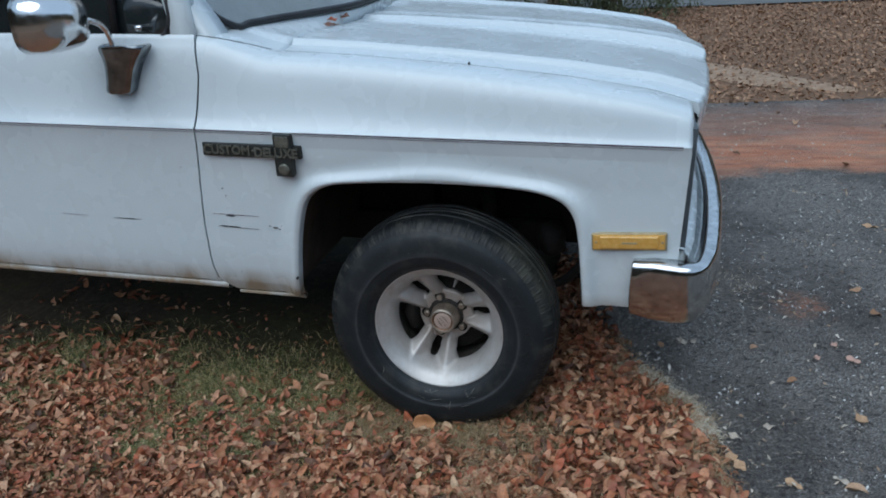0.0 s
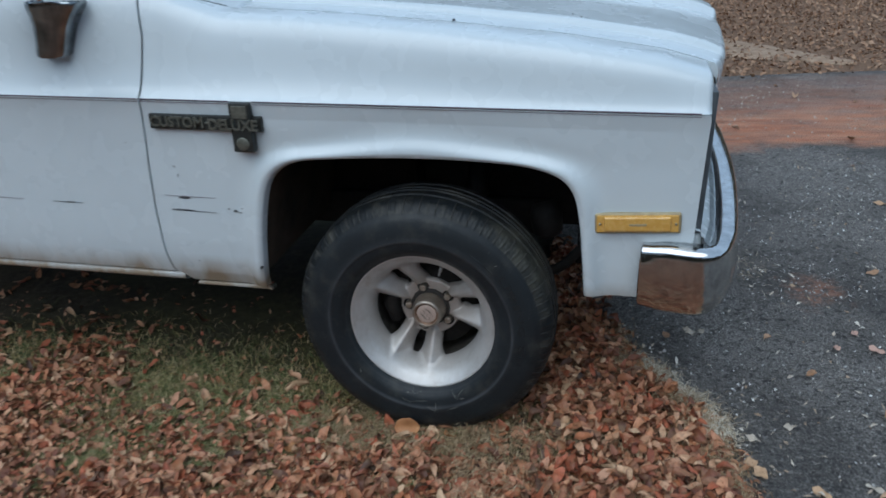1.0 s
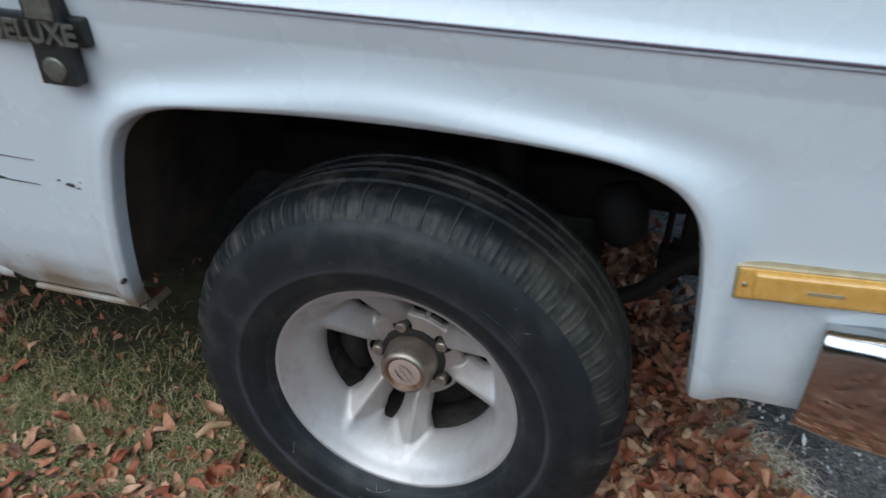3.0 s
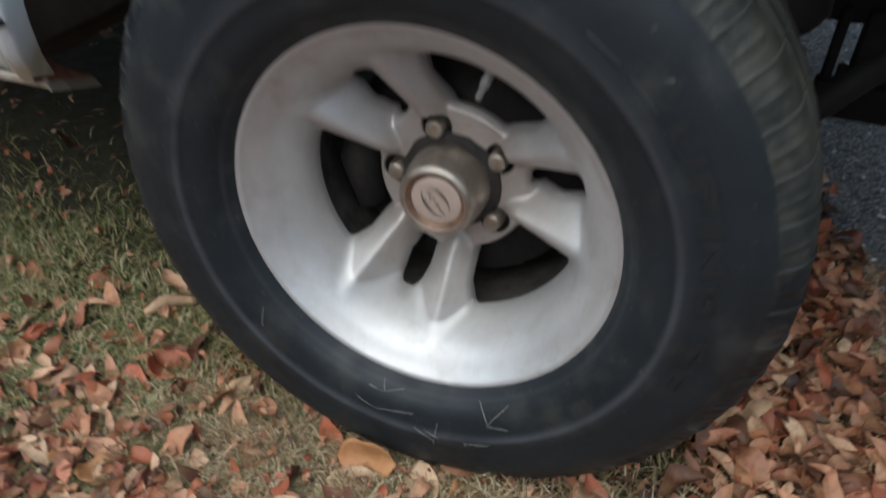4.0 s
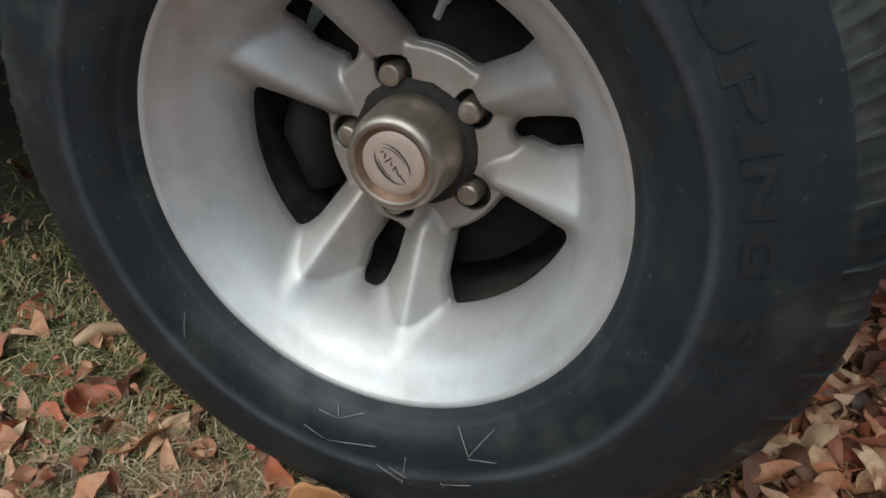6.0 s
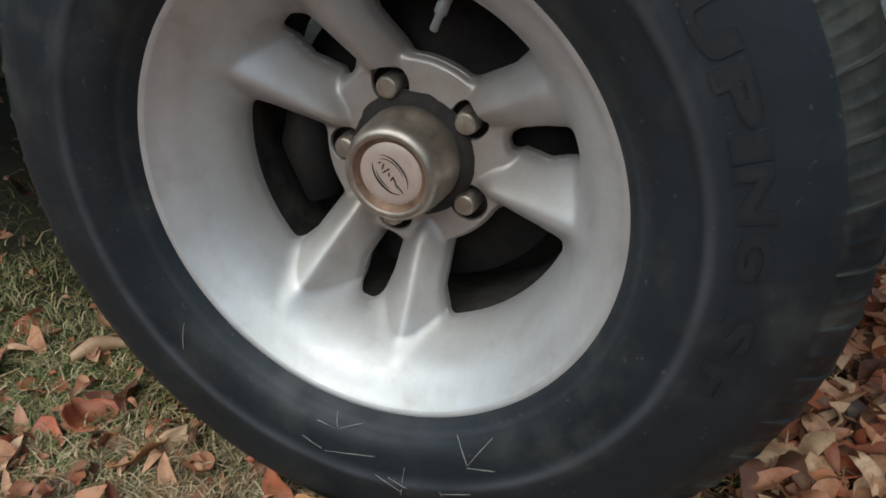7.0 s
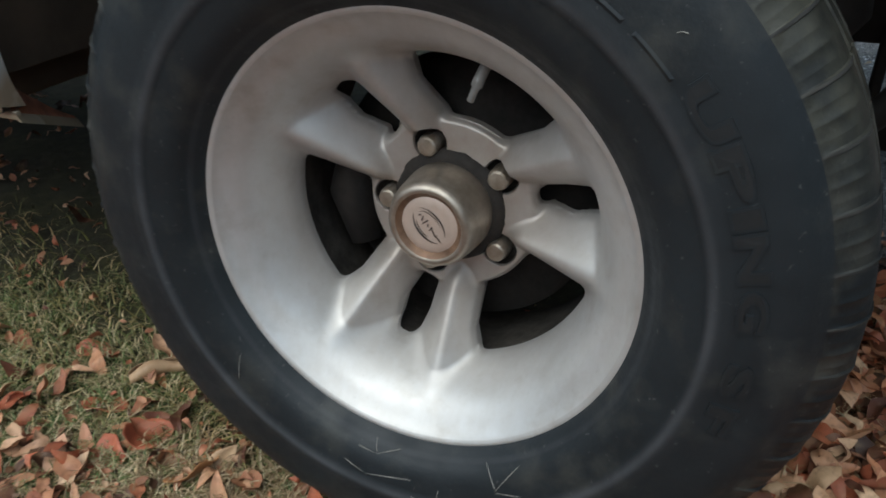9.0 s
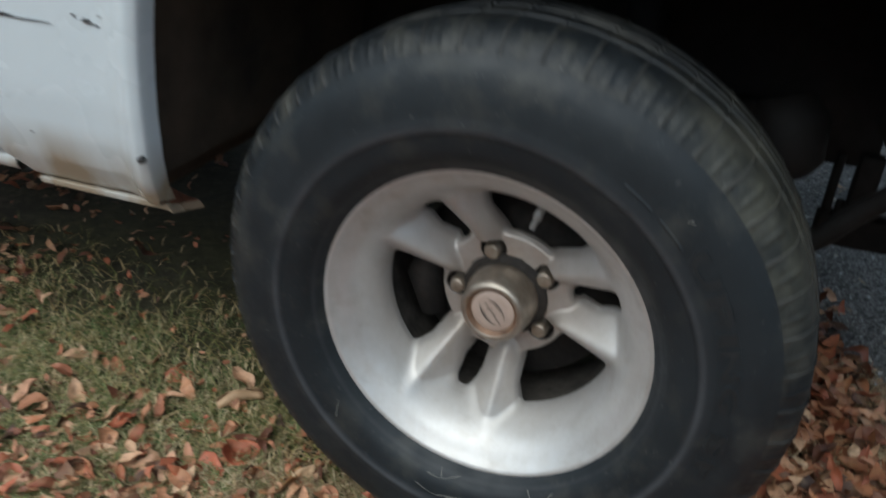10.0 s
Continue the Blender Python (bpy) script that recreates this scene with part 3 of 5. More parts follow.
tagged(part("verge_leaves", scatter_leaves(far, (0.024, 0.060), leaf_template(3, 3), rng, aspect=(0.40, 0.7)), FAR_LEAF_MAT),
       "thick carpet of brown leaves on the verge", "leaves", kind="stuff")


def blades(places, height, lean, rng, width=0.0016):
    verts, faces = [], []
    for x, y, z in places:
        h, a = rng.uniform(*height), rng.uniform(0, 2 * np.pi)
        l, w = rng.uniform(*lean) * h, width * rng.uniform(0.7, 1.4)
        dx, dy = math.cos(a), math.sin(a)
        o = len(verts)
        for k, (s, up) in enumerate(((0, 0), (0.35, 0.6), (1.0, 1.0 - 0.25 * l / h))):
            ww = w * (1, 0.8, 0.1)[k]
            verts += [(x + dx * l * s - dy * ww, y + dy * l * s + dx * ww, z + h * up), (x + dx * l * s + dy * ww, y + dy * l * s - dx * ww, z + h * up)]
        faces += [(o, o + 1, o + 3, o + 2), (o + 2, o + 3, o + 5, o + 4)]
    return verts, faces


turf, thatch = [], []
while len(turf) < 66000:
    x, y = rng.uniform(-2.2, 0.95), rng.uniform(-1.1, 0.95)
    if x > edge_x(y) + rng.normal(0, 0.02) or under_tyre(x, y):
        continue
    d = 0.42 + 0.9 * noise.noise((x * 3.3, y * 3.3, 11)) + 0.25 * smoothstep(0.3, -0.4, x)
    if rng.uniform() < d * lerp(y, [-0.15, 0.12, 0.35, 0.6], [1.0, 0.58, 0.16, 0.0]):
        turf.append((x, y, ground_z(x, y)))
fresh = []
for _ in range(125000):
    x, y = rng.uniform(-1.9, 0.12), rng.uniform(-0.55, 0.55)
    if not under_tyre(x, y) and noise.noise((x * 5.1, y * 5.1, 21)) + 0.5 * noise.noise((x * 14, y * 14, 5)) > rng.uniform(-0.35, 0.15) + 0.25 * smoothstep(-0.30, -0.42, y) and rng.uniform() < lerp(y, [-0.02, 0.16, 0.42], [1.0, 0.52, 0.0]):
        fresh.append((x, y, ground_z(x, y) + rng.uniform(0, 0.006)))
while len(thatch) < 36000:
    x, y = rng.uniform(-1.5, 0.98), rng.uniform(-0.9, 0.8)
    if x < edge_x(y) + rng.normal(0, 0.03) and not under_tyre(x, y) and rng.uniform() < lerp(y, [0.0, 0.25], [1.0, 0.2]) * (1.0 if x > 0.2 else smoothstep(0.4, 0.05, y)):
        thatch.append((x, y, ground_z(x, y) + rng.uniform(0, 0.012)))
for _ in range(9000):
    x, y = rng.normal(-0.12, 0.16), rng.normal(-0.07, 0.06)
    if not under_tyre(x, y):
        thatch.append((x, y, ground_z(x, y) + rng.uniform(0, 0.022)))
for _ in range(6000):
    y = rng.uniform(-0.9, 0.6)
    x = edge_x(y) + rng.normal(-0.03, 0.035)
    thatch.append((x, y, max(ground_z(x, y), 0.008) + rng.uniform(0, 0.03)))
fringe = []
for _ in range(1100):
    y = rng.choice((0.06, 0.21, 0.33)) + rng.normal(0, 0.035)
    x = edge_x(y) + rng.normal(0.01, 0.03)
    fringe.append((x, y, max(ground_z(x, y), 0.012) + rng.uniform(0.004, 0.03)))
pile = []
while len(pile) < 10000:
    x, y = rng.uniform(0.1, 1.0), rng.uniform(-0.75, 0.5)
    if x < edge_x(y) + rng.normal(0.0, 0.03) and noise.noise((x * 6, y * 6, 31)) > rng.uniform(-0.5, 0.3):
        pile.append((x, y, max(ground_z(x, y), 0.0) + rng.uniform(0.004, 0.04)))
tagged(part("dry_straw", blades(pile, (0.004, 0.014), (1.5, 6.0), rng, 0.0008), THATCH_MAT), "thin dry straw tangled in the leaf pile", "straw", kind="stuff")
tagged(part("pale_straw", blades(fringe, (0.004, 0.012), (2.0, 7.0), rng, 0.0009), PALE_STRAW), "pale bleached straw along the edge of the drive", "straw", kind="stuff")
tuft = [(1.04 + rng.normal(0, 0.07), 1.12 + rng.normal(0, 0.09), 0.016) for _ in range(90)]
tagged(part("straw_tuft", blades(tuft, (0.004, 0.012), (2.0, 6.0), rng, 0.0012), PALE_STRAW), "loose dry straw lying on the asphalt", "straw", kind="stuff")
tagged(part("lawn_grass", blades(turf, (0.008, 0.034), (0.6, 2.2), rng, 0.0012), GRASS_MAT), "thin green and straw-dry lawn grass", "grass", kind="stuff")
tagged(part("green_grass", blades(fresh, (0.010, 0.032), (0.5, 2.4), rng, 0.0008), FRESH_MAT), "thin muted green grass with straw blades", "grass", kind="stuff")
tagged(part("lawn_thatch", blades(thatch, (0.006, 0.015), (1.2, 4.5), rng, 0.0008), THATCH_MAT), "pale dry thatch lying between the leaves", "grass", kind="stuff")


# ---- the pickup truck ----
truck = tagged(new("pickup_truck"), "white square-bodied pickup truck with scraped paint parked on a leafy lawn", "truck")
truck.matrix_basis = pose(-0.026, 0, 0, 0, 2.1, 0)

CUT_Z = [0.40, 0.434, 0.461, 0.518, 0.658, 0.793, 0.978, 1.128, 1.232, 1.45]
CUT_X = [-0.66, -0.69, -0.727, -0.738, -0.741, -0.733, -0.714, -0.698, -0.708, -0.76]
TOP_X = [-1.0, -0.72, -0.65, -0.60, -0.50, -0.265, 0.075, 0.366, 0.60, 0.693, 0.735, 0.76]
TOP_Z = [1.250, 1.245, 1.232, 1.213, 1.182, 1.173, 1.150, 1.123, 1.090, 1.066, 1.052, 1.03]


def cut_x(z):
    return lerp(z, CUT_Z, CUT_X)


def side_y(z):
    """The flank below the crease."""
    return lerp(z, [0.40, 0.43, 0.46, 0.50, 0.56, 0.70, 0.84, 0.93, 0.965, 0.975], [0.045, 0.026, 0.014, 0.007, 0.002, 0.0, -0.003, -0.009, -0.0155, -0.018])


ARCH = bez([(-0.443, 0, 0.431), (-0.433, 0, 0.525), (-0.418, 0, 0.645), (-0.393, 0, 0.745), (-0.357, 0, 0.794), (-0.297, 0, 0.821), (-0.20, 0, 0.832), (-0.05, 0, 0.841),
            (0.10, 0, 0.843), (0.237, 0, 0.838), (0.317, 0, 0.828), (0.379, 0, 0.806), (0.415, 0, 0.765), (0.433, 0, 0.697), (0.446, 0, 0.588), (0.456, 0, 0.480)], 9)


def fender_lower():
    """Rings from the wheel arch out to the panel's edges."""
    n = len(ARCH)
    zt, xf = 0.972, lambda z: lerp(z, [0.46, 0.62, 1.0], [0.706, 0.710, 0.714])
    left = [(cut_x(z) + 0.0030, z) for z in np.linspace(0.424, zt, 40)]
    top = [(x, zt) for x in np.linspace(cut_x(zt) + 0.0030, xf(zt), 90)][1:]
    right = [(xf(z), z) for z in np.linspace(zt, 0.482, 40)][1:]
    foot = [(x, 0.482 - 0.002 * (0.70 - x) / 0.24) for x in np.linspace(xf(0.478), 0.462, 6)][1:]
    base = [(x, 0.424) for x in np.linspace(-0.445, cut_x(0.43) + 0.0030, 8)][:-1]
    outer = base + left + top + right + foot
    # walk round the outer edge in step with the arch
    def resample(pts, count):
        p = np.array(pts)
        s = np.r_[0, np.cumsum(np.hypot(*np.diff(p, axis=0).T))]
        q = np.linspace(0, s[-1], count)
        return np.stack([np.interp(q, s, p[:, 0]), np.interp(q, s, p[:, 1])], 1)
    arch = resample([(p.x, p.z) for p in ARCH], 190)
    out = resample(outer, 190)
    rows = []
    # rolled flange turned inward
    for depth, shrink in ((0.026, 0.008), (0.014, 0.005), (0.005, 0.0025), (0.0, 0.0)):
        rows.append([(x * (1 - shrink), side_y(z) - 0.0135 + depth, z - shrink * 0.8) for x, z in arch])
    for v in np.linspace(0.02, 1, 64):
        s = v**1.35
        row = []
        for (ax, az), (ox, oz) in zip(arch, out):
            x, z = ax + (ox - ax) * s, az + (oz - az) * s
            dist = math.hypot(x - ax, z - az)
            flare = (0.019 * math.exp(-((dist - 0.013) / 0.032) ** 2) if dist > 0.013 else 0.019 - 0.0065 * ((0.013 - dist) / 0.013) ** 1.4) - 0.0015 * math.exp(-((dist - 0.085) / 0.03) ** 2)
            row.append((x, side_y(z) - flare - 0.001 * math.exp(-((dist / 0.01) ** 2)), z))
        rows.append(row)
    # the outer edge turned in
    rows.append([(x - 0.002 * np.sign(x), y + 0.03, z) for x, y, z in rows[-1]])
    return grid(rows, flip=True)


def shoulder_profile(x, n=30):
    """From the crease up and over to the bonnet gap, at one station."""
    zt = lerp(x, TOP_X, TOP_Z)
    h = zt - 0.975
    f = smoothstep(-0.35, 0.55, x)  # the hollow above the crease runs out towards the nose
    heights = (0.0, 0.012, 0.03, 0.10, 0.21, 0.34, 0.48, 0.62, 0.75, 0.86, 0.94, 0.982, 0.996, 1.0)
    rear = (-0.018, -0.0170, -0.0130, -0.002, 0.008, 0.0165, 0.0235, 0.030, 0.037, 0.046, 0.059, 0.080, 0.112, 0.150)
    nose = (-0.018, -0.0170, -0.0140, -0.0085, -0.0035, 0.0010, 0.0052, 0.0098, 0.0160, 0.0255, 0.0415, 0.069, 0.109, 0.150)
    pts = [(p + (q - p) * f, s) for p, q, s in zip(rear, nose, heights)]
    return [(x, p.x, 0.975 + h * p.z) for p in bez([(a, 0, b) for a, b in pts], 3)]


def fender_upper(x0, x1, count):
    rows = []
    for i, x in enumerate(np.linspace(x0, x1, count)):
        prof = shoulder_profile(x)
        row = [(max(px, cut_x(pz) + 0.0030) if x < -0.4 else px, py, pz) for px, py, pz in prof]
        row = [(row[0][0], row[0][1] + 0.004, 0.9715)] + row + [(x, 0.152, row[-1][2] - 0.03)]
        rows.append(row)
    # rounded nose, turned inward
    last = rows[-1]
    for k in range(1, 7):
        a = k / 6 * math.pi / 2
        rows.append([(px + 0.016 * math.sin(a), py + 0.02 * (1 - math.cos(a)), pz - 0.016 * (1 - math.cos(a)) * smoothstep(0.975, 1.05, pz)) for px, py, pz in last])
    rows.append([(px, py + 0.05, pz - 0.01) for px, py, pz in rows[-1]])
    return grid(rows, flip=True)


fender = hard(part("fender", join(fender_lower(), fender_upper(-0.722, 0.699, 90)), PAINT, truck), 50)
far_side = Matrix.Translation((0, 1.98, -0.018)) @ Matrix.Diagonal((1, -1, 1, 1))
part("fender", ([far_side @ Vector(tuple(q.co)) for q in fender.data.vertices], [tuple(p.vertices)[::-1] for p in fender.data.polygons]), PAINT, truck)

def fender_point(x, y):
    """The fender's top surface."""
    prof = shoulder_profile(x)
    return (x, y, lerp(y, [p[1] for p in prof[8:]], [p[2] for p in prof[8:]]))


# black tube draws the dark of the seam over the fender's top
part("panel_gap_shade", tube(bez([fender_point(x, y) for x, y in ((-0.712, 0.072), (-0.655, 0.080), (-0.625, 0.095), (-0.575, 0.122), (-0.51, 0.146))], 5), 0.0018, 6), BLACK, truck)

# bonnet
def hood_front(w):
    """How far forward the bonnet reaches."""
    return lerp(w, [0.15, 0.20, 0.30, 0.45, 0.70, 1.0], [0.719, 0.736, 0.756, 0.775, 0.797, 0.810])


def hood_z(x, y):
    w = min(y, 1.98 - y)
    xe = hood_front(w)
    u = x - (xe - 0.717) * smoothstep(0.05, 1.0, (x + 0.48) / (xe + 0.48))
    a = lerp(x, [-0.4, 0.5], [0.55, 1.0])
    lift = lerp(w, [0.15, 0.17, 0.248, 0.262, 0.272, 0.286, 0.33, 0.60, 0.875, 0.90, 0.918, 0.932, 0.96, 1.0],
                [0.0, 0.001, 0.004, 0.0185, 0.0215, 0.0200, 0.0100, 0.009, 0.009, 0.009 + 0.0105 * a, 0.009 + 0.0245 * a, 0.009 + 0.026 * a, 0.009 + 0.023 * a, 0.009 + 0.020 * a])
    return lerp(u, TOP_X, TOP_Z) + lift * (0.55 + 0.45 * smoothstep(xe + 0.06, xe - 0.04, x)) - 0.011 * (y - 0.15)


hood_rows = []
hy = np.concatenate([np.linspace(0.156, 0.36, 44), np.linspace(0.38, 0.80, 12), np.linspace(0.81, 1.17, 64), np.linspace(1.18, 1.60, 12), np.linspace(1.62, 1.824, 44)])
for y in hy:
    w = min(y, 1.98 - y)
    xb = -0.475 + lerp(w, [0.15, 0.45, 1.0], [0.0, -0.04, 0.02])
    xe = hood_front(w)
    row = [(x, y, hood_z(x, y)) for x in np.linspace(xb, xe, 46)]
    lx, ly, lz = row[-1]
    row += [(lx + 0.018 * math.sin(a), ly, lz - 0.03 * (1 - math.cos(a))) for a in np.linspace(0.2, math.pi / 2, 7)] + [(lx + 0.012, ly, lz - 0.09)]
    row = [(row[0][0], y, row[0][2] - 0.03)] + row
    hood_rows.append(row)
first, final = hood_rows[0], hood_rows[-1]
hood_rows = [[(a, b, c - 0.03) for a, b, c in first]] + hood_rows + [[(a, b, c - 0.03) for a, b, c in final]]
hood = hard(part("hood", grid(hood_rows), PAINT, truck), 45)

# black tube laid in the bonnet seam to give the gap its shade
part("panel_gap_shade", tube([(x, 0.1535, lerp(x, TOP_X, TOP_Z) - 0.003) for x in np.linspace(-0.475, 0.70, 60)], 0.0024, 6), BLACK, truck)

# cowl, pillars, cab
cowl_rows = []
for y in np.concatenate([np.linspace(0.149, 0.26, 10), np.linspace(0.28, 1.70, 24), np.linspace(1.72, 1.831, 10)]):
    w = min(y, 1.98 - y)
    xr = -0.665 + 0.20 * smoothstep(0.15, 0.9, w)
    xh = -0.480 + lerp(w, [0.15, 0.45, 1.0], [0.0, -0.04, 0.02])
    zr = 1.235 - 0.01 * smoothstep(0.2, 0.9, w)
    row = [(xr - 0.12, y, zr - 0.02)]
    for q in np.linspace(0, 1, 9):
        x = xr + (xh - xr) * q
        zh = hood_z(xh, max(w, 0.156))
        z = zr + (zh - zr) * q**0.8
        edge = lerp(x, TOP_X, TOP_Z)
        row.append((x, y, edge + (z - edge) * smoothstep(0.148, 0.25, w)))
    row.append((xh + 0.004, y, row[-1][2] - 0.05))
    cowl_rows.append(row)
part("cowl", grid(cowl_rows), PAINT, truck)


def strip(points, width_vec, thickness_vec):
    """A bar of rectangular section along points."""
    w, t = Vector(width_vec), Vector(thickness_vec)
    rows = [[Vector(p), Vector(p) + w, Vector(p) + w + t, Vector(p) + t] for p in points]
    v, f = grid([[tuple(q) for q in r] for r in rows], closed=True)
    n = len(rows)
    return v, f + [(3, 2, 1, 0), (n * 4 - 4, n * 4 - 3, n * 4 - 2, n * 4 - 1)]


for yy, s in ((0.075, 1), (1.905, -1)):
    part("windshield_pillar", strip(bez([(-0.635, yy - 0.002 * s, 1.19), (-0.70, yy + 0.012 * s, 1.28), (-0.95, yy + 0.07 * s, 1.58), (-1.12, yy + 0.12 * s, 1.72)], 8), (-0.075, 0, 0.0), (0.0, 0.085 * s, 0.015)), PAINT, truck)
wind = []
for t in np.linspace(0, 1, 8):
    wind.append([(-0.67 + 0.20 * smoothstep(0.15, 0.9, min(y, 1.98 - y)) - 0.5 * t, y + (0.10 * t * (1 if y < 0.99 else -1) * (abs(y - 0.99) / 0.85)), 1.238 + 0.50 * t) for y in np.linspace(0.15, 1.83, 24)])
windshield = part("windshield", grid(wind), GLASS, truck, "dark windscreen with black rubber gasket")
part("gasket", tube([Vector(p) + Vector((0.004, 0, 0.004)) for p in bez([wind[7][0], wind[4][0], wind[1][0], wind[0][1]] + [wind[0][i] for i in range(2, 22, 2)] + [wind[0][22], wind[1][23], wind[7][23]], 5)], 0.012, 8), BLACK, windshield)
for off in (0.541, 1.25):
    w = part("wiper", tube(bez([(-0.583, off, 1.222), (-0.600, off, 1.250), (-0.640, off + 0.005, 1.285), (-0.655, off + 0.03, 1.290)], 5), [0.008] * 5 + [0.006] * 10 + [0.004], 6), BLACK, truck)
    part("blade", tube(bez([(-0.673, off - 0.128, 1.280), (-0.640, off + 0.02, 1.283), (-0.610, off + 0.16, 1.276), (-0.580, off + 0.30, 1.268)], 5), 0.006, 6), BLACK, w)
part("roof", box(-2.05, -1.10, 0.17, 1.81, 1.69, 1.75, 0.03), PAINT, truck)
part("cab_back", box(-2.08, -2.0, 0.03, 1.95, 0.50, 1.72, 0.02), PAINT, truck)

# door: lower skin, shoulder, frame round the windows
def door_skin(flip=False):
    rows = []
    zs = [0.452, 0.456, 0.468] + list(np.linspace(0.49, 0.965, 18)) + [0.972]
    for x in np.linspace(0, 1, 40):
        row = []
        for z in zs:
            xa = cut_x(z) - 0.0030
            row.append((xa + (-2.0 - xa) * x**1.2, side_y(z) + (0.012 if z < 0.454 else 0), z))
        sh = shoulder_profile(-0.72)
        for _, py, pz in sh[1:33]:
            zz = 0.975 + (pz - 0.975) * (1.224 - 0.975) / (1.222 - 0.975)
            xa = cut_x(zz) - 0.0030
            row.append((xa + (-2.0 - xa) * x**1.2, py if py < 0.05 else 0.05 + (py - 0.05) * 0.5, zz))
        rows.append(row)
    rows = [[(px + 0.002, py + 0.03, pz) for px, py, pz in rows[0]]] + rows
    return grid(rows, flip=True)


door = hard(part("door", door_skin(), PAINT, truck, "white door with grey scrape marks"), 50)
part("door", ([far_side @ Vector(tuple(q.co)) for q in door.data.vertices], [tuple(p.vertices)[::-1] for p in door.data.polygons]), PAINT, truck)
part("window_frame", strip(bez([(-0.716, 0.060, 1.205), (-0.724, 0.066, 1.30), (-0.775, 0.085, 1.42), (-0.96, 0.13, 1.60), (-1.16, 0.15, 1.66), (-2.0, 0.15, 1.66)], 8), (-0.072, 0, 0), (0, 0.05, 0.0)), PAINT, door)
part("window_glass", ([(-0.78, 0.085, 1.21), (-2.0, 0.085, 1.21), (-2.0, 0.15, 1.66), (-1.12, 0.15, 1.66), (-0.83, 0.108, 1.46), (-0.775, 0.095, 1.32)], [(0, 1, 2, 3, 4, 5)]), SIDE_GLASS, door, "dark door window", False)
part("window_seal", tube(bez([(-2.0, 0.064, 1.229), (-1.4, 0.064, 1.228), (-0.90, 0.064, 1.226), (-0.830, 0.065, 1.229), (-0.803, 0.067, 1.245), (-0.791, 0.070, 1.275), (-0.790, 0.074, 1.31), (-0.802, 0.080, 1.36), (-0.86, 0.097, 1.46)], 8), 0.009, 8), BLACK, door)
part("vent_divider", strip([(-0.965, 0.062, 1.226), (-0.975, 0.085, 1.43), (-0.99, 0.12, 1.62)], (-0.022, 0, 0), (0, 0.012, 0)), BLACK, door)
part("vent_latch", box(-0.905, -0.88, 0.056, 0.073, 1.248, 1.265, 0.006), CHROME, door)
part("cab_floor", box(-2.0, -0.55, 0.10, 1.88, 0.50, 0.56, 0.01), UNDER, truck)
part("firewall", box(-0.66, -0.60, 0.12, 1.86, 0.50, 1.15, 0.01), UNDER, truck)
sill = []
for x in np.linspace(-2.0, -0.70, 30):
    sill.append([(x, 0.07, 0.47), (x, 0.030, 0.452), (x, 0.020, 0.446), (x, 0.018, 0.437), (x, 0.022, 0.428), (x, 0.036, 0.420), (x, 0.10, 0.425)])
part("rocker_panel", grid(sill), PAINT, truck, "rust-stained white rocker panel")

# cargo bed, out of view; added to shade the ground beside and beneath
bed = part("cargo_bed", box(-4.55, -2.12, 0.06, 1.92, 0.62, 0.66, 0.01), PAINT, truck, "white open cargo bed, added unseen for its shade")


def bed_side(y0, y1):
    """A side wall with the rear wheel's arch cut out of its lower edge."""
    arch = [(-3.34 + 0.43 * math.cos(a), 0.40 + 0.43 * math.sin(a)) for a in np.linspace(radians(12), radians(168), 24)]
    top = [(x, 1.15) for x in np.linspace(-2.12, -4.55, 26)]
    low = [(-2.12, 0.49)] + arch + [(-4.55, 0.49)]
    rows = [[(x, y, z) for x, z in pts] for pts, y in ((low, y0), (top, y0), (top, y1), (low, y1), (low, y0))]
    return grid(rows)


part("bed_side", bed_side(0.0, 0.055), PAINT, bed, smooth=False)
part("bed_side", bed_side(1.925, 1.98), PAINT, bed, smooth=False)
part("bed_front", box(-2.17, -2.12, 0.06, 1.92, 0.66, 1.15, 0.01), PAINT, bed)
part("tailgate", box(-4.58, -4.53, 0.06, 1.92, 0.60, 1.15, 0.015), PAINT, bed)
part("rear_axle", tube([(-3.34, 0.2, 0.36), (-3.34, 1.78, 0.36)], 0.045, 12), UNDER, truck)
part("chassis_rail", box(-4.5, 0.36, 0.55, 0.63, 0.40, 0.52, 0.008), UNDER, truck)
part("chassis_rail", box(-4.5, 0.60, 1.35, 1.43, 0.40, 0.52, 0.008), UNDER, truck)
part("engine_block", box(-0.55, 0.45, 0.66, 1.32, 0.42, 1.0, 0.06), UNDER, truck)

# wheelhouse liner
def liner():
    rows = []
    arch = [(p.x, p.z) for p in ARCH][2:-30]
    for y in (0.014, 0.05, 0.2, 0.4, 0.58):
        rows.append([(x * (1.03 - 0.10 * y) , y, z + 0.012 + 0.02 * y) for x, z in arch])
    return grid(rows)


part("wheelhouse_liner", liner(), LINER, truck, "mud-brown wheelhouse liner")
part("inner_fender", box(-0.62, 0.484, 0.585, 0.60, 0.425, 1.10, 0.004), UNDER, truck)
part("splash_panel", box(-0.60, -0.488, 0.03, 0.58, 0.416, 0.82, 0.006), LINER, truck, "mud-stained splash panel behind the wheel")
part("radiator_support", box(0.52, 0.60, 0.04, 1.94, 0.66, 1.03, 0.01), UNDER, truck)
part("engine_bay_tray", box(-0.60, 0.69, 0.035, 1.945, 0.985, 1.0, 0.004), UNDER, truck)


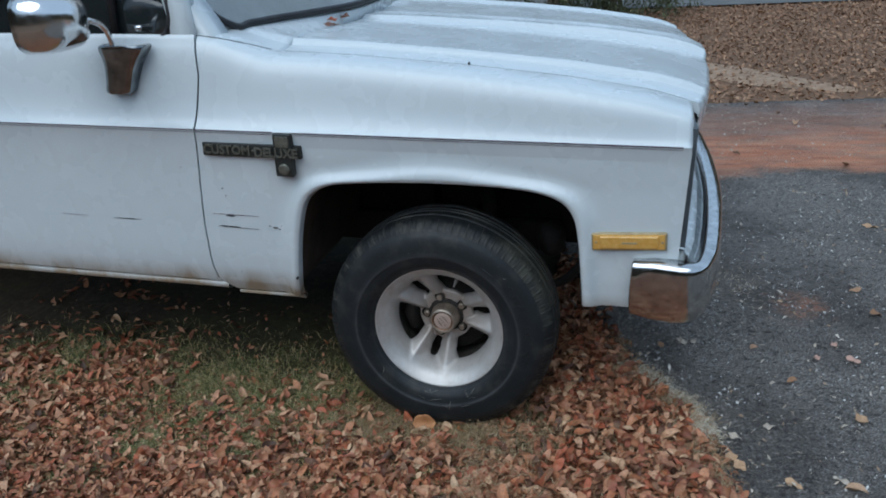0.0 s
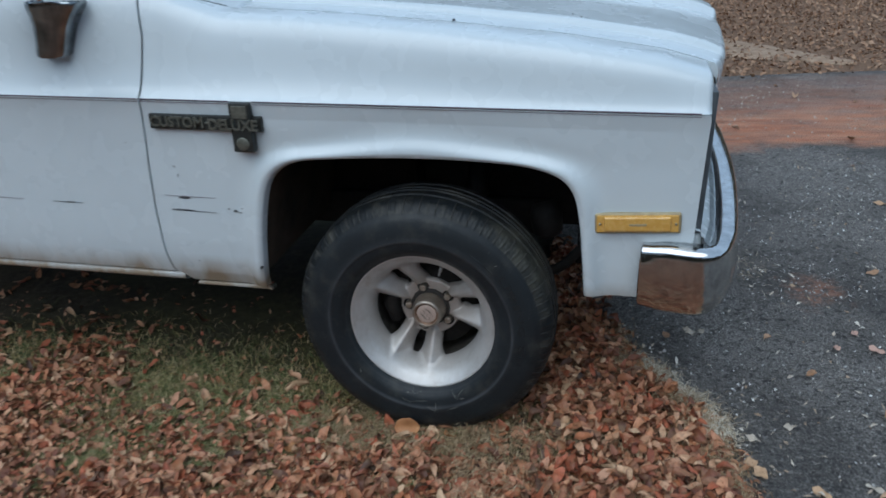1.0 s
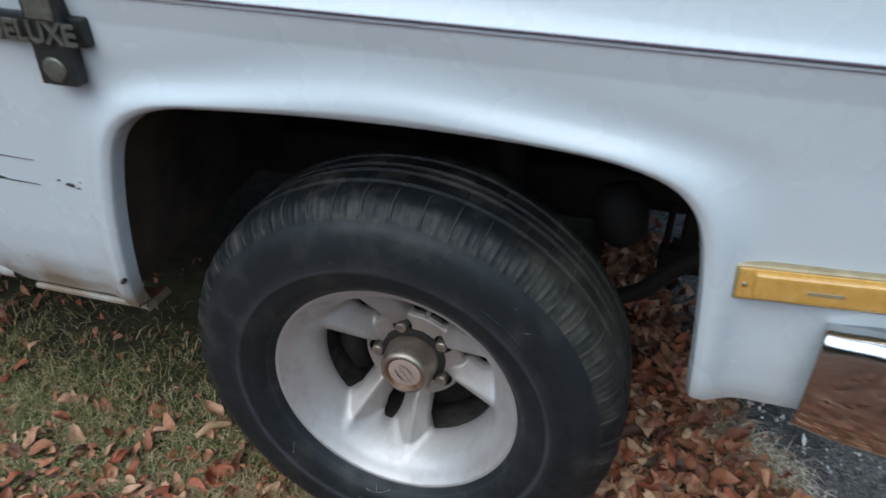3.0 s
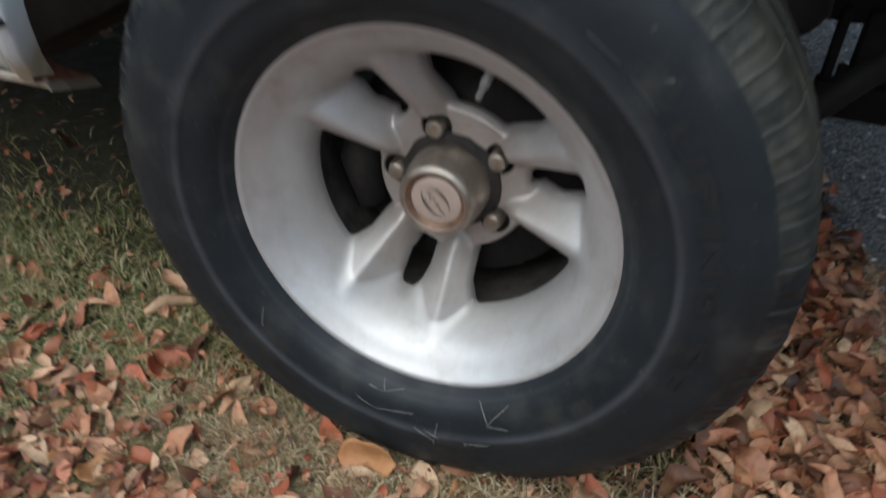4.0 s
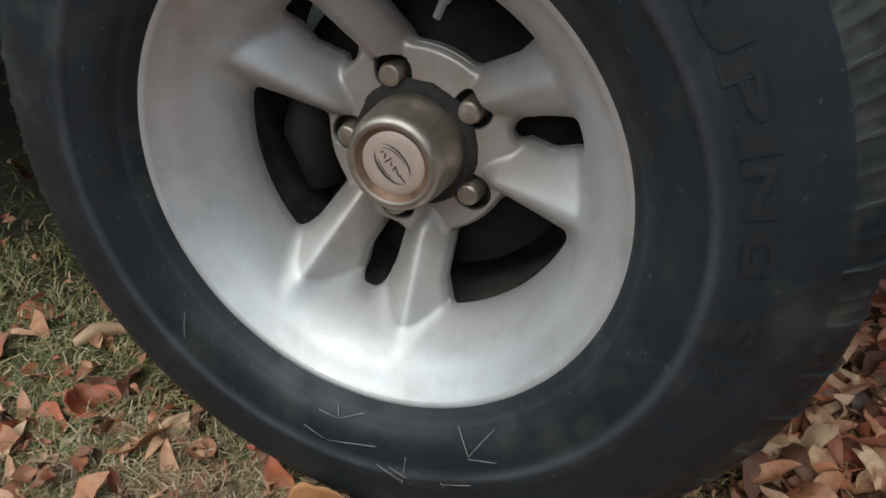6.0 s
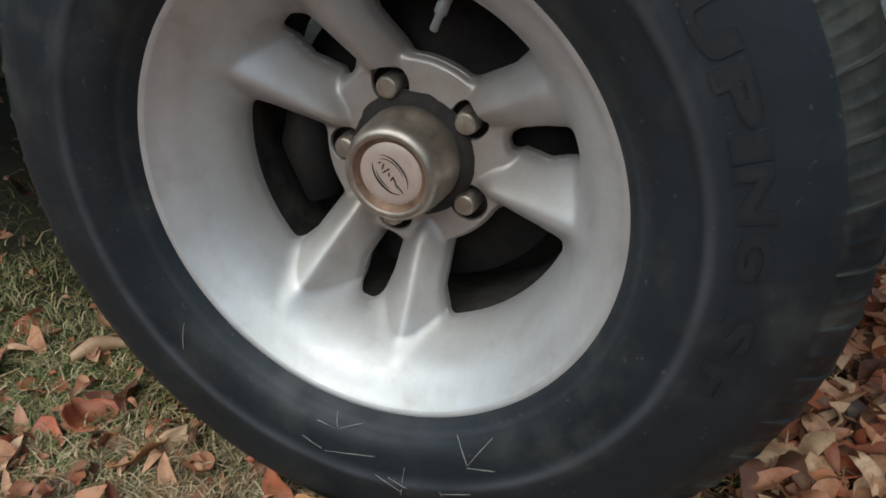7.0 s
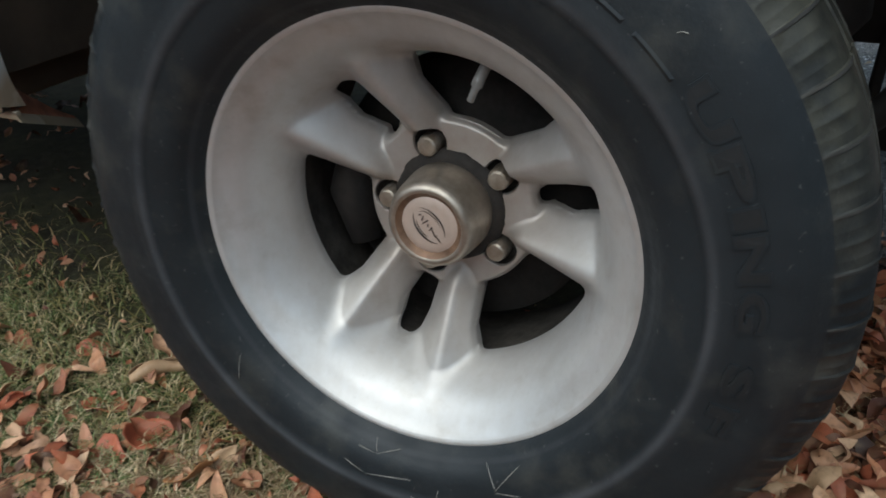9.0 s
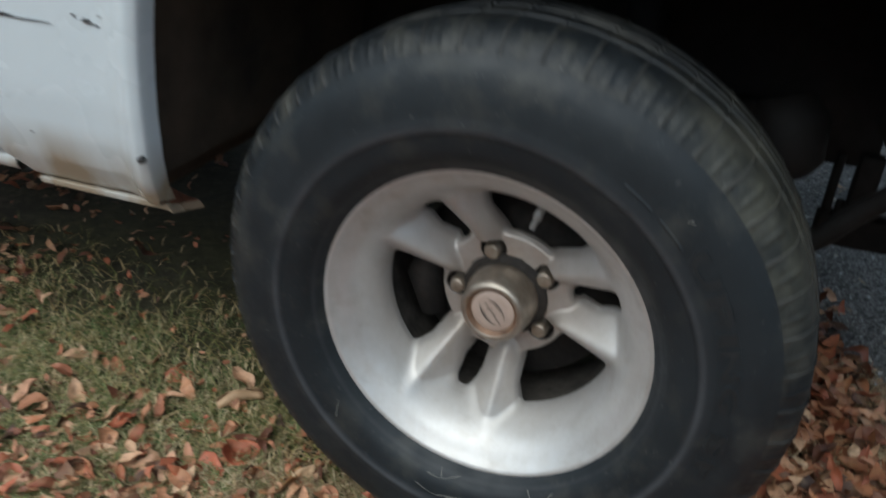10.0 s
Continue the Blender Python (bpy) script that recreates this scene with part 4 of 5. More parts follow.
def bar_between(a, b, height, thick):
    """A flat bar of upright section from one point to another."""
    rows = []
    for p in (a, b):
        x, y, z = p
        rows.append([(x + 0.4 * height, y, z), (x - 0.4 * height, y, z + height), (x - thick - 0.4 * height, y, z + height), (x - thick + 0.4 * height, y, z)])
    v, f = grid(rows, closed=True)
    return v, f + [(0, 1, 2, 3), (7, 6, 5, 4)]


def gusset():
    """The torn, rusted corner plate above the sill's front lip."""
    edge = [(-0.448, 0.026, 0.462), (-0.455, 0.040, 0.448), (-0.460, 0.056, 0.432), (-0.464, 0.075, 0.417), (-0.468, 0.095, 0.401), (-0.4705, 0.112, 0.389), (-0.472, 0.127, 0.380)]
    foot = [(-0.437 - 0.035 * t, 0.022 + 0.108 * t, 0.421 - 0.050 * t) for t in np.linspace(0, 1, len(edge))]
    front = [[(x - 0.004, y, z) for x, y, z in foot], [(x - 0.004, y, z) for x, y, z in edge]]
    back = [[(x - 0.007, y, z) for x, y, z in edge], [(x - 0.007, y, z) for x, y, z in foot]]
    return grid(front + back)


part("inner_sill", gusset(), INNER_RUST, truck, "rusted inner sill end")
part("sill_flange", box(-0.664, -0.440, 0.022, 0.030, 0.4135, 0.4225, 0.0015), PAINT, truck, "pale lower sill flange")
part("sill_lip", bar_between((-0.437, 0.022, 0.4115), (-0.4725, 0.131, 0.3650), 0.0105, 0.004), PAINT, truck, "pale turned-in end of the sill flange", smooth=False)

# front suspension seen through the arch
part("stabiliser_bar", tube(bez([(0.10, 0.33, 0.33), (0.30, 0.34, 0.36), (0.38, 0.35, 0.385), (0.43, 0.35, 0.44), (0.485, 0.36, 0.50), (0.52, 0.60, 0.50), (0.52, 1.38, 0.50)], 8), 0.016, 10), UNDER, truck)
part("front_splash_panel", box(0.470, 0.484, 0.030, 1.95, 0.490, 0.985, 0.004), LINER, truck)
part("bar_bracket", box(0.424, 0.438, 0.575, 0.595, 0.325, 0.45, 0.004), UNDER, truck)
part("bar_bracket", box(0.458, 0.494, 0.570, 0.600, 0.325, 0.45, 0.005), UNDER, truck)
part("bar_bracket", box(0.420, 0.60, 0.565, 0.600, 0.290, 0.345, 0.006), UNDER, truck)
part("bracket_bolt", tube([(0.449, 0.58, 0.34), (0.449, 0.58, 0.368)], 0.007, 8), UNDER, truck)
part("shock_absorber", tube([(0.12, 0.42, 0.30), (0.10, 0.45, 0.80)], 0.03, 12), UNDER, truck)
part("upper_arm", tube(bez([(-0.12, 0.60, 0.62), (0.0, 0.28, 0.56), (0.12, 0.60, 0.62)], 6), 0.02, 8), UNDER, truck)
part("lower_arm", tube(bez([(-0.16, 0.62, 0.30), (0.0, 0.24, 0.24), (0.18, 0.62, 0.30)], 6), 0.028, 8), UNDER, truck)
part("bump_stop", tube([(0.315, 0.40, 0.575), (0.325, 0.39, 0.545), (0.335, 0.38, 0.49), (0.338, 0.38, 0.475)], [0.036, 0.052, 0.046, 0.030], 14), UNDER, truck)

# pinstripes follow the crease
def stripe(z, h, x0, x1, y):
    rows = [[(x, y + 0.002, z - h / 2 - 0.0005 * math.sin(x)), (x, y - 0.0012, z - h / 2), (x, y - 0.0012, z + h / 2), (x, y + 0.002, z + h / 2)] for x in np.linspace(x0, x1, 60)]
    return grid(rows, flip=True)


for a, b in ((-2.0, -0.7195), (-0.7130, -0.463), (-0.399, 0.69)):
    part("pinstripe", stripe(0.9755, 0.0026, a, b, -0.0178), STRIPE, truck)
    part("pinstripe", stripe(0.9685, 0.0011, a, b, -0.0162), STRIPE, truck)

# badge: emblem cross and raised lettering
badge = part("badge", box(-0.695, -0.379, -0.020, -0.004, 0.897, 0.937, 0.004), BADGE, truck, "weathered dark trim badge with raised lettering", False)
part("emblem", box(-0.459, -0.403, -0.032, -0.008, 0.845, 0.974, 0.004), BADGE, badge, "", False)
part("emblem_frame", box(-0.452, -0.410, -0.0345, -0.030, 0.935, 0.968, 0.002), BADGE_FACE, badge, "", False)
part("emblem_disc", ([v for v in [(-0.431 + r * math.cos(2 * math.pi * k / 24), d, 0.868 + r * math.sin(2 * math.pi * k / 24)) for r, d in ((0.0175, -0.030), (0.0175, -0.034), (0.014, -0.0355)) for k in range(24)]],
                      [(i * 24 + k, i * 24 + (k + 1) % 24, (i + 1) * 24 + (k + 1) % 24, (i + 1) * 24 + k) for i in range(2) for k in range(24)] + [tuple(range(48, 72))]), BADGE_FACE, badge)
def font_mesh(words, fat):
    """The built-in font as points in a unit box, with faces."""
    cu = bpy.data.curves.new("lettering", "FONT")
    cu.body, cu.size, cu.extrude, cu.resolution_u, cu.offset = words, 1.0, 0.5, 3, fat
    tmp = bpy.data.objects.new("lettering", cu)
    scene.collection.objects.link(tmp)
    bpy.context.view_layer.update()
    me = bpy.data.meshes.new_from_object(tmp)
    bpy.data.objects.remove(tmp)
    co = np.array([tuple(q.co) for q in me.vertices])
    lo, hi = co.min(0), co.max(0)
    return (co - lo) / (hi - lo), [tuple(p.vertices) for p in me.polygons]


def lettering(name, words, x0, x1, z0, z1, depth, thick, material, parent):
    """Raised letters on the flank, stretched to a box."""
    k, faces = font_mesh(words, 0.022)
    return part(name, ([(x0 + (x1 - x0) * a, depth - thick * c_, z0 + (z1 - z0) * b_) for a, b_, c_ in k], faces), material, parent, "", False)


lettering("lettering", "CUSTOM", -0.690, -0.540, 0.904, 0.933, -0.0195, 0.005, BADGE_FACE, badge)
part("hyphen", box(-0.5345, -0.5235, -0.0245, -0.0190, 0.915, 0.921, 0.001, 1), BADGE_FACE, badge, "", False)
lettering("lettering", "DELUXE", -0.518, -0.384, 0.904, 0.933, -0.0325, 0.004, BADGE_FACE, badge)

# side marker lamp
marker = part("marker_lamp", box(0.468, 0.676, -0.012, 0.006, 0.667, 0.720, 0.006, 3), BEZEL, truck, "amber side marker lamp with dull bezel", False)
part("lens", box(0.492, 0.652, -0.021, -0.006, 0.675, 0.713, 0.006, 3), AMBER, marker, "", False)
part("lens_base", box(0.474, 0.670, -0.0145, -0.008, 0.671, 0.716, 0.003), AMBER, marker, "", False)
part("lens_mark", box(0.552, 0.594, -0.0214, -0.0200, 0.6905, 0.6965, 0.0005, 1), BEZEL, marker, "dull moulded mark on the lens", False)
for xx in (0.482, 0.663):
    part("screw", tube([(xx, -0.0165, 0.694), (xx, -0.010, 0.694)], 0.0034, 10), BEZEL, marker)

tilt = Matrix.Translation((0.572, 0, 0.6965)) @ pose(0, 0, 0, 0, -3.6, 0) @ Matrix.Translation((-0.572, 0, -0.6935))
marker.matrix_basis = tilt

# headlamp surround and grille
surround = hard(part("headlamp_surround", box(0.702, 0.727, 0.014, 1.966, 0.668, 1.020, 0.006), DARK_GREY, truck, "dark grey grille and headlamp surround"))
part("headlamp_bezel", box(0.722, 0.731, 0.040, 0.44, 0.690, 0.960, 0.004), BEZEL_GREY, surround, "pale grey headlamp bezel")
part("headlamp_bezel", box(0.722, 0.731, 1.54, 1.94, 0.690, 0.960, 0.004), BEZEL_GREY, surround, "pale grey headlamp bezel")
part("header_panel", grid([[(hood_front(min(y, 1.98 - y)) + dx, y, z - 0.011 * y) for dx, z in ((-0.06, 1.035), (0.004, 1.03), (0.010, 0.99), (0.006, 0.955), (-0.03, 0.95))] for y in np.linspace(0.17, 1.81, 40)]), BEZEL_GREY, surround)
part("grille", box(0.722, 0.734, 0.45, 1.53, 0.70, 0.98, 0.004), BLACK, surround)
part("fender_filler", box(0.680, 0.732, 0.016, 1.96, 0.618, 0.668, 0.012), PAINT, truck)

# chrome bumper: one bent section swept round the corner
def bumper():
    plan = [(0.585, -0.032), (0.62, -0.040), (0.68, -0.052), (0.73, -0.058), (0.765, -0.048), (0.79, -0.022), (0.808, 0.02), (0.834, 0.12), (0.867, 0.35), (0.896, 0.65), (0.906, 0.99)]
    pl = [(p.x, p.y) for p in bez([(a, b, 0) for a, b in plan], 5)]
    pl = pl + [(a, 1.98 - b) for a, b in pl[-2::-1]]
    sec = [(-0.055, 0.648), (-0.02, 0.650), (-0.006, 0.646), (0.0, 0.636), (0.002, 0.622), (0.006, 0.600), (0.008, 0.56), (0.006, 0.52), (-0.006, 0.485), (-0.026, 0.462), (-0.04, 0.456)]
    rows = []
    for i, (x, y) in enumerate(pl):
        a, b = Vector(pl[max(i - 1, 0)]), Vector(pl[min(i + 1, len(pl) - 1)])
        d = (b - a).normalized()
        nx, ny = d.y, -d.x
        drop = 0.006 * smoothstep(0.65, 0.59, x)
        ledge = 0.026 * smoothstep(0.775, 0.835, x)
        rows.append([(x + nx * (s - (ledge if k == 0 else 0)), y + ny * (s - (ledge if k == 0 else 0)), z - (drop if z > 0.6 else -drop)) for k, (s, z) in enumerate(sec)])
    return grid(rows)


filler = []
for y in np.linspace(0.0, 1.98, 60):
    w = min(y, 1.98 - y)
    xo = lerp(w, [0.0, 0.02, 0.12, 0.35, 0.65, 0.99], [0.736, 0.741, 0.762, 0.788, 0.814, 0.822])
    filler.append([(0.700, y, 0.684), (0.724, y, 0.680), (xo - 0.010, y, 0.668), (xo - 0.002, y, 0.663), (xo, y, 0.655), (xo - 0.004, y, 0.630)])
part("bumper_filler", grid(filler, flip=True), PAINT, truck, "white filler panel behind the bumper")

bump_ob = part("bumper", bumper(), BUMPER_CHROME, truck, "pitted chrome front bumper")
bump_ob.modifiers.new("thickness", "SOLIDIFY").thickness = 0.004

# mirror
def bracket_centre(z):
    return lerp(z, [1.078, 1.215], [-0.946, -0.913])


mirror = part("door_mirror", grid([[(bracket_centre(z) + s * w, yy, z) for s, yy in ((-1, 0.034), (-0.99, -0.004), (-0.92, -0.018), (-0.55, -0.026), (0.55, -0.026), (0.92, -0.018), (0.99, -0.004), (1, 0.034))] for z, w in
          ((1.077, 0.034), (1.080, 0.040), (1.086, 0.0425), (1.13, 0.046), (1.155, 0.050), (1.18, 0.060), (1.20, 0.072), (1.210, 0.0745), (1.216, 0.072), (1.219, 0.060))], flip=False), DARK_REFLECT_CHROME, truck, "chrome door mirror on a bracket, coloured for dark reflections")
mirror.modifiers.new("thickness", "SOLIDIFY").thickness = 0.010
part("arm", tube(bez([(-0.935, -0.014, 1.205), (-0.935, -0.022, 1.245), (-0.94, -0.04, 1.278), (-0.955, -0.08, 1.298), (-0.985, -0.13, 1.305)], 6), 0.0085, 10), CHROME, mirror)
head_rows = []
for k, (off, s) in enumerate(((0.0, 1.0), (0.03, 1.0), (0.06, 0.97), (0.085, 0.88), (0.105, 0.70), (0.118, 0.45), (0.124, 0.15))):
    row = []
    for i in range(40):
        a = 2 * math.pi * i / 40
        cx, cz = math.cos(a), math.sin(a)
        row.append((-1.055 + off, -0.150 + 0.105 * s * np.sign(cx) * abs(cx) ** 0.55, 1.300 + 0.080 * s * np.sign(cz) * abs(cz) ** 0.6))
    head_rows.append(row)
v, f = grid(head_rows, closed=True)
part("housing", (v, f + [tuple(range(40))[::-1], tuple(range(6 * 40, 7 * 40))]), HAZY_CHROME, mirror)

# paint scrapes and chips
for x0, x1, z, h, mtl in ((-0.704, -0.55, 0.701, 0.0018, STRIPE), (-0.661, -0.629, 0.6965, 0.008, BLACK), (-0.69, -0.645, 0.6595, 0.006, DARK_GREY), (-0.661, -0.617, 0.659, 0.006, BLACK),
                          (-0.628, -0.555, 0.6565, 0.0024, DARK_GREY), (-1.065, -0.965, 0.664, 0.003, DARK_GREY), (-1.26, -1.16, 0.667, 0.0016, STRIPE), (-1.02, -0.99, 0.6645, 0.0035, BLACK), (-1.7, -1.58, 0.675, 0.004, STRIPE),
                          (-0.505, -0.49, 0.664, 0.006, BLACK), (-0.487, -0.480, 0.660, 0.003, BLACK), (-0.476, -0.470, 0.659, 0.006, BLACK), (-0.480, -0.470, 0.672, 0.002, BLACK), (-0.52, -0.514, 0.669, 0.003, BLACK),
                          (-0.662, -0.655, 0.787, 0.003, BLACK), (-0.652, -0.650, 0.762, 0.008, BLACK), (-0.79, -0.787, 0.85, 0.003, BLACK), (-0.64, -0.637, 0.50, 0.003, BLACK)):
    y = side_y(z) - 0.0012
    k = 12
    rows = []
    for i in range(k):
        t = i / (k - 1)
        hh = h * (0.15 + 0.85 * math.sin(math.pi * min(max(t, 0.03), 0.97)) ** 0.6) * (0.8 + 0.4 * noise.noise((x0 * 50 + i, z * 30, 0)))
        x = x0 + (x1 - x0) * t
        zc = z - 0.012 * (x - x0) + 0.3 * h * noise.noise((i * 0.7, x0 * 90, 3))
        rows.append([(x, y + 0.002, zc - hh / 2), (x, y, zc - hh / 2), (x, y, zc + hh / 2), (x, y + 0.002, zc + hh / 2)])
    part("paint_chip", grid(rows, flip=True), mtl, truck)
part("fender_bolt", tube([(-0.437, -0.0185, 0.502), (-0.437, -0.010, 0.502)], 0.0042, 6), BLACK, truck)
for xx, yy in ((0.376, 0.390), (0.400, 0.355), (0.416, 0.345)):
    part("hood_chip", box(xx, xx + 0.003, yy, yy + 0.012, hood_z(xx, yy) - 0.001, hood_z(xx, yy) + 0.0012, 0.0004, 1), BLACK, truck)
part("hood_chip", box(0.088, 0.095, 0.150, 0.158, 1.150, 1.156, 0.002), BLACK, truck)


# ---- wheels ----
PAIR = [radians(-109 + 120 * k) for k in range(3)]
LUG = [radians(34 + 72 * k) for k in range(5)]


def smin(a, b, k):
    h = np.clip(0.5 + 0.5 * (b - a) / k, 0, 1)
    return b + (a - b) * h - k * h * (1 - h)


# depth of the dish from the lip inwards: a shallow cone that steepens into the barrel
DISH_R = (0.146, 0.150, 0.1545, 0.160, 0.165, 0.170, 0.176, 0.184, 0.193, 0.199, 0.2035)
DISH_D = (0.112, 0.102, 0.0875, 0.0690, 0.0545, 0.0430, 0.0335, 0.0232, 0.0128, 0.0066, 0.0030)


def dish_depth(r):
    fit = np.polyfit(DISH_R, DISH_D, 4)
    return np.polyval(fit, np.maximum(r, DISH_R[0])) + 2.5 * np.maximum(DISH_R[0] - r, 0)


def wheel_face():
    """The cast centre: dish, three pairs of spokes, hub with five pockets; the gaps are cut clean through."""
    nt = 600
    rr, tt = np.meshgrid(np.concatenate([np.linspace(0.036, 0.180, 150), np.linspace(0.182, 0.2035, 10)]), np.arange(nt) * 2 * np.pi / nt, indexing="ij")
    px, pz = rr * np.cos(tt), rr * np.sin(tt)
    dish = dish_depth(rr)
    gap = np.full_like(rr, 9.0)
    spoke = np.full_like(rr, 9.0)
    for a in PAIR:
        u, w = px * math.cos(a) + pz * math.sin(a), -px * math.sin(a) + pz * math.cos(a)
        for s in (-1, 1):
            a0, b0 = np.array((0.050, 0.0285 * s)), np.array((0.162, 0.0560 * s))
            ab = b0 - a0
            t = np.clip(((u - a0[0]) * ab[0] + (w - a0[1]) * ab[1]) / (ab @ ab), 0, 1)
            dist = np.hypot(u - a0[0] - t * ab[0], w - a0[1] - t * ab[1])
            wide = 0.0222 + 0.005 * t + 0.034 * np.maximum(t - 0.60, 0)
            g0, gb = np.array((0.050, 0.0255 * s)), np.array((0.112, 0.0275 * s))
            tg = np.clip(((u - g0[0]) * gb[0] + (w - g0[1]) * gb[1]) / (gb @ gb), 0, 1)
            gap = smin(gap, np.hypot(u - g0[0] - tg * gb[0], w - g0[1] - tg * gb[1]) - wide - 0.003, 0.006)
            # a round-backed bar that runs out on the dish and drops steeply at the hub
            ridge = 0.0435 + 0.50 * (0.170 - rr) + 26.0 * np.maximum(0.084 - rr, 0) ** 2
            back = ridge + (1.45 + 0.9 * (1 - t) ** 2) * (np.sqrt(dist**2 + (0.007 + 0.006 * t) ** 2) - 0.007 - 0.006 * t)
            spoke = np.minimum(spoke, back)
    gap = smin(gap, rr - 0.0895, 0.007)
    gap = smin(gap, 0.1570 - rr, 0.009)
    hub = 0.1075 + 60.0 * np.maximum(rr - 0.0835, 0) ** 2
    depth = smin(smin(dish, spoke + 0.002, 0.0210), hub, 0.006)
    for a in LUG:
        q = np.hypot(px - 0.0655 * math.cos(a), pz - 0.0655 * math.sin(a))
        depth = depth + (0.122 - depth) * np.clip((0.0178 - q) / 0.0016, 0, 1)
    depth = depth + 0.005 * np.clip(1 - np.abs(gap) / 0.005, 0, 1) ** 2
    ids, verts, faces, cuts = -np.ones(rr.shape, int), [], [], {}

    def vert(i, j):
        if ids[i, j] < 0:
            ids[i, j] = len(verts)
            verts.append((px[i, j], depth[i, j], pz[i, j]))
        return ids[i, j]

    def cross(p, q):
        key = (p, q) if p < q else (q, p)
        if key not in cuts:
            (a, b), (c, d) = key
            t = gap[a, b] / (gap[a, b] - gap[c, d])
            cuts[key] = len(verts)
            verts.append(tuple(m[a, b] + (m[c, d] - m[a, b]) * t for m in (px, depth, pz)))
        return cuts[key]

    rim = []
    for i in range(rr.shape[0] - 1):
        for j in range(nt):
            k = (j + 1) % nt
            loop = [(i, j), (i, k), (i + 1, k), (i + 1, j)]
            poly, edge = [], []
            for n in range(4):
                p, q = loop[n], loop[(n + 1) % 4]
                if gap[p] <= 0:
                    poly.append(vert(*p))
                if (gap[p] <= 0) != (gap[q] <= 0):
                    c = cross(p, q)
                    poly.append(c)
                    edge.append((c, gap[p] <= 0))
            if len(poly) > 2:
                faces.append(tuple(poly))
            if len(edge) == 2:
                rim.append((edge[0][0], edge[1][0]) if edge[0][1] else (edge[1][0], edge[0][0]))
    # walls of the gaps
    back = {}
    for a, b in rim:
        for v in (a, b):
            if v not in back:
                x, y, z = verts[v]
                back[v] = []
                for dy, s in ((0.004, 1.0), (0.009, 1.0)):
                    back[v].append(len(verts))
                    verts.append((x * s, y + dy, z * s))
        faces.append((a, b, back[b][0], back[a][0])[::-1])
        faces.append((back[a][0], back[b][0], back[b][1], back[a][1])[::-1])
    return verts, faces


TYRE = [(0.2055, 0.006), (0.209, -0.001), (0.213, -0.006), (0.219, -0.0120), (0.2235, -0.0165), (0.2270, -0.0200), (0.238, -0.0248), (0.252, -0.0268), (0.2560, -0.0277), (0.2605, -0.0306), (0.2660, -0.0312),
        (0.2720, -0.0297), (0.277, -0.0292), (0.290, -0.0280), (0.305, -0.0255), (0.316, -0.0225), (0.325, -0.0188), (0.330, -0.0150), (0.336, -0.0110)]
SHOULDER = [(0.3385, -0.0095), (0.349, -0.0015), (0.356, 0.006), (0.3605, 0.013), (0.3635, 0.021), (0.3650, 0.030), (0.3660, 0.040)]
CROWN = [(0.3665, 0.046), (0.3625, 0.048), (0.3625, 0.054), (0.3675, 0.056), (0.3685, 0.078), (0.364, 0.080), (0.364, 0.086), (0.369, 0.088)]


def tyre():
    """Sidewall and crown turned; the shoulder is notched all round."""
    prof = TYRE + SHOULDER + CROWN
    prof = prof + [(r, 0.186 - d) for r, d in prof[::-1]]
    pitch, fr = 50, (0.0, 0.02, 0.075, 0.095, 0.24, 0.255, 0.285, 0.30, 0.49, 0.505, 0.555, 0.57, 0.74, 0.755, 0.785, 0.80)
    notch = (0, 1, 1, 0, 0, 0.12, 0.12, 0, 0, 0.35, 0.35, 0, 0, 0.12, 0.12, 0)
    ang = [(p + q) / pitch * 2 * math.pi for p in range(pitch) for q in fr]
    dep = [n for p in range(pitch) for n in notch]
    ns, nc = len(TYRE), len(TYRE) + len(SHOULDER)
    total = len(prof)
    rows = []
    for i, (r, d) in enumerate(prof):
        inner = i >= total / 2
        k = total - 1 - i if inner else i
        row = []
        for a, n in zip(ang, dep):
            cut = 0.0
            if ns <= k < nc:
                cut = -0.0015 * n * (0.3 if k == ns else 1.0) * (1.0 if n == 1 or k < ns + 4 else 0.0)
            elif k >= nc:
                cut = 0.0012 * (n == 1) if k not in (nc + 1, nc + 2, nc + 5, nc + 6) else 0
            slope = smoothstep(0.03, -0.01, d if not inner else 0.186 - d)
            dd = cut * slope * 0.7 * (-1 if inner else 1)
            row.append(((r - cut) * math.cos(a), d + dd, (r - cut) * math.sin(a)))
        rows.append(row)
    return grid(rows, closed=True)


def sector(r0, r1, a0, a1, d0, d1, na=5):
    """A raised block on the sidewall between two radii and two angles."""
    rows = []
    for lift, e in ((0.0, 0.0), (1.0, 0.0019)):
        row = []
        A = np.linspace(radians(a0) + e / r0, radians(a1) - e / r0, na)
        ring = [(r0 + e, a) for a in A] + [(r1 - e, a) for a in A[::-1]]
        for r, a in ring:
            base = lerp(r, [q[0] for q in TYRE], [q[1] for q in TYRE])
            row.append((r * math.cos(a), base + (d1 * lift + d0 * (1 - lift)), r * math.sin(a)))
        rows.append(row)
    v, f = grid(rows, closed=True)
    n = 2 * na
    f = f + [(n + i, n + i + 1, n + n - 2 - i, n + n - 1 - i) for i in range(na - 1)]
    return v, f


def sidewall_letter(words, a0, a1, r0, r1, fat, lift):
    """A moulded letter bent round the sidewall, its top outwards."""
    k, faces = font_mesh(words, fat)
    verts = []
    for u, v_, h in k:
        r, a = r0 + (r1 - r0) * v_, radians(a0 + (a1 - a0) * u)
        base = lerp(r, [q[0] for q in TYRE], [q[1] for q in TYRE])
        verts.append((r * math.cos(a), base + 0.001 - (0.001 + lift) * h, r * math.sin(a)))
    return verts, faces


WHEEL_GEO = wheel_face()
TYRE_GEO = tyre()


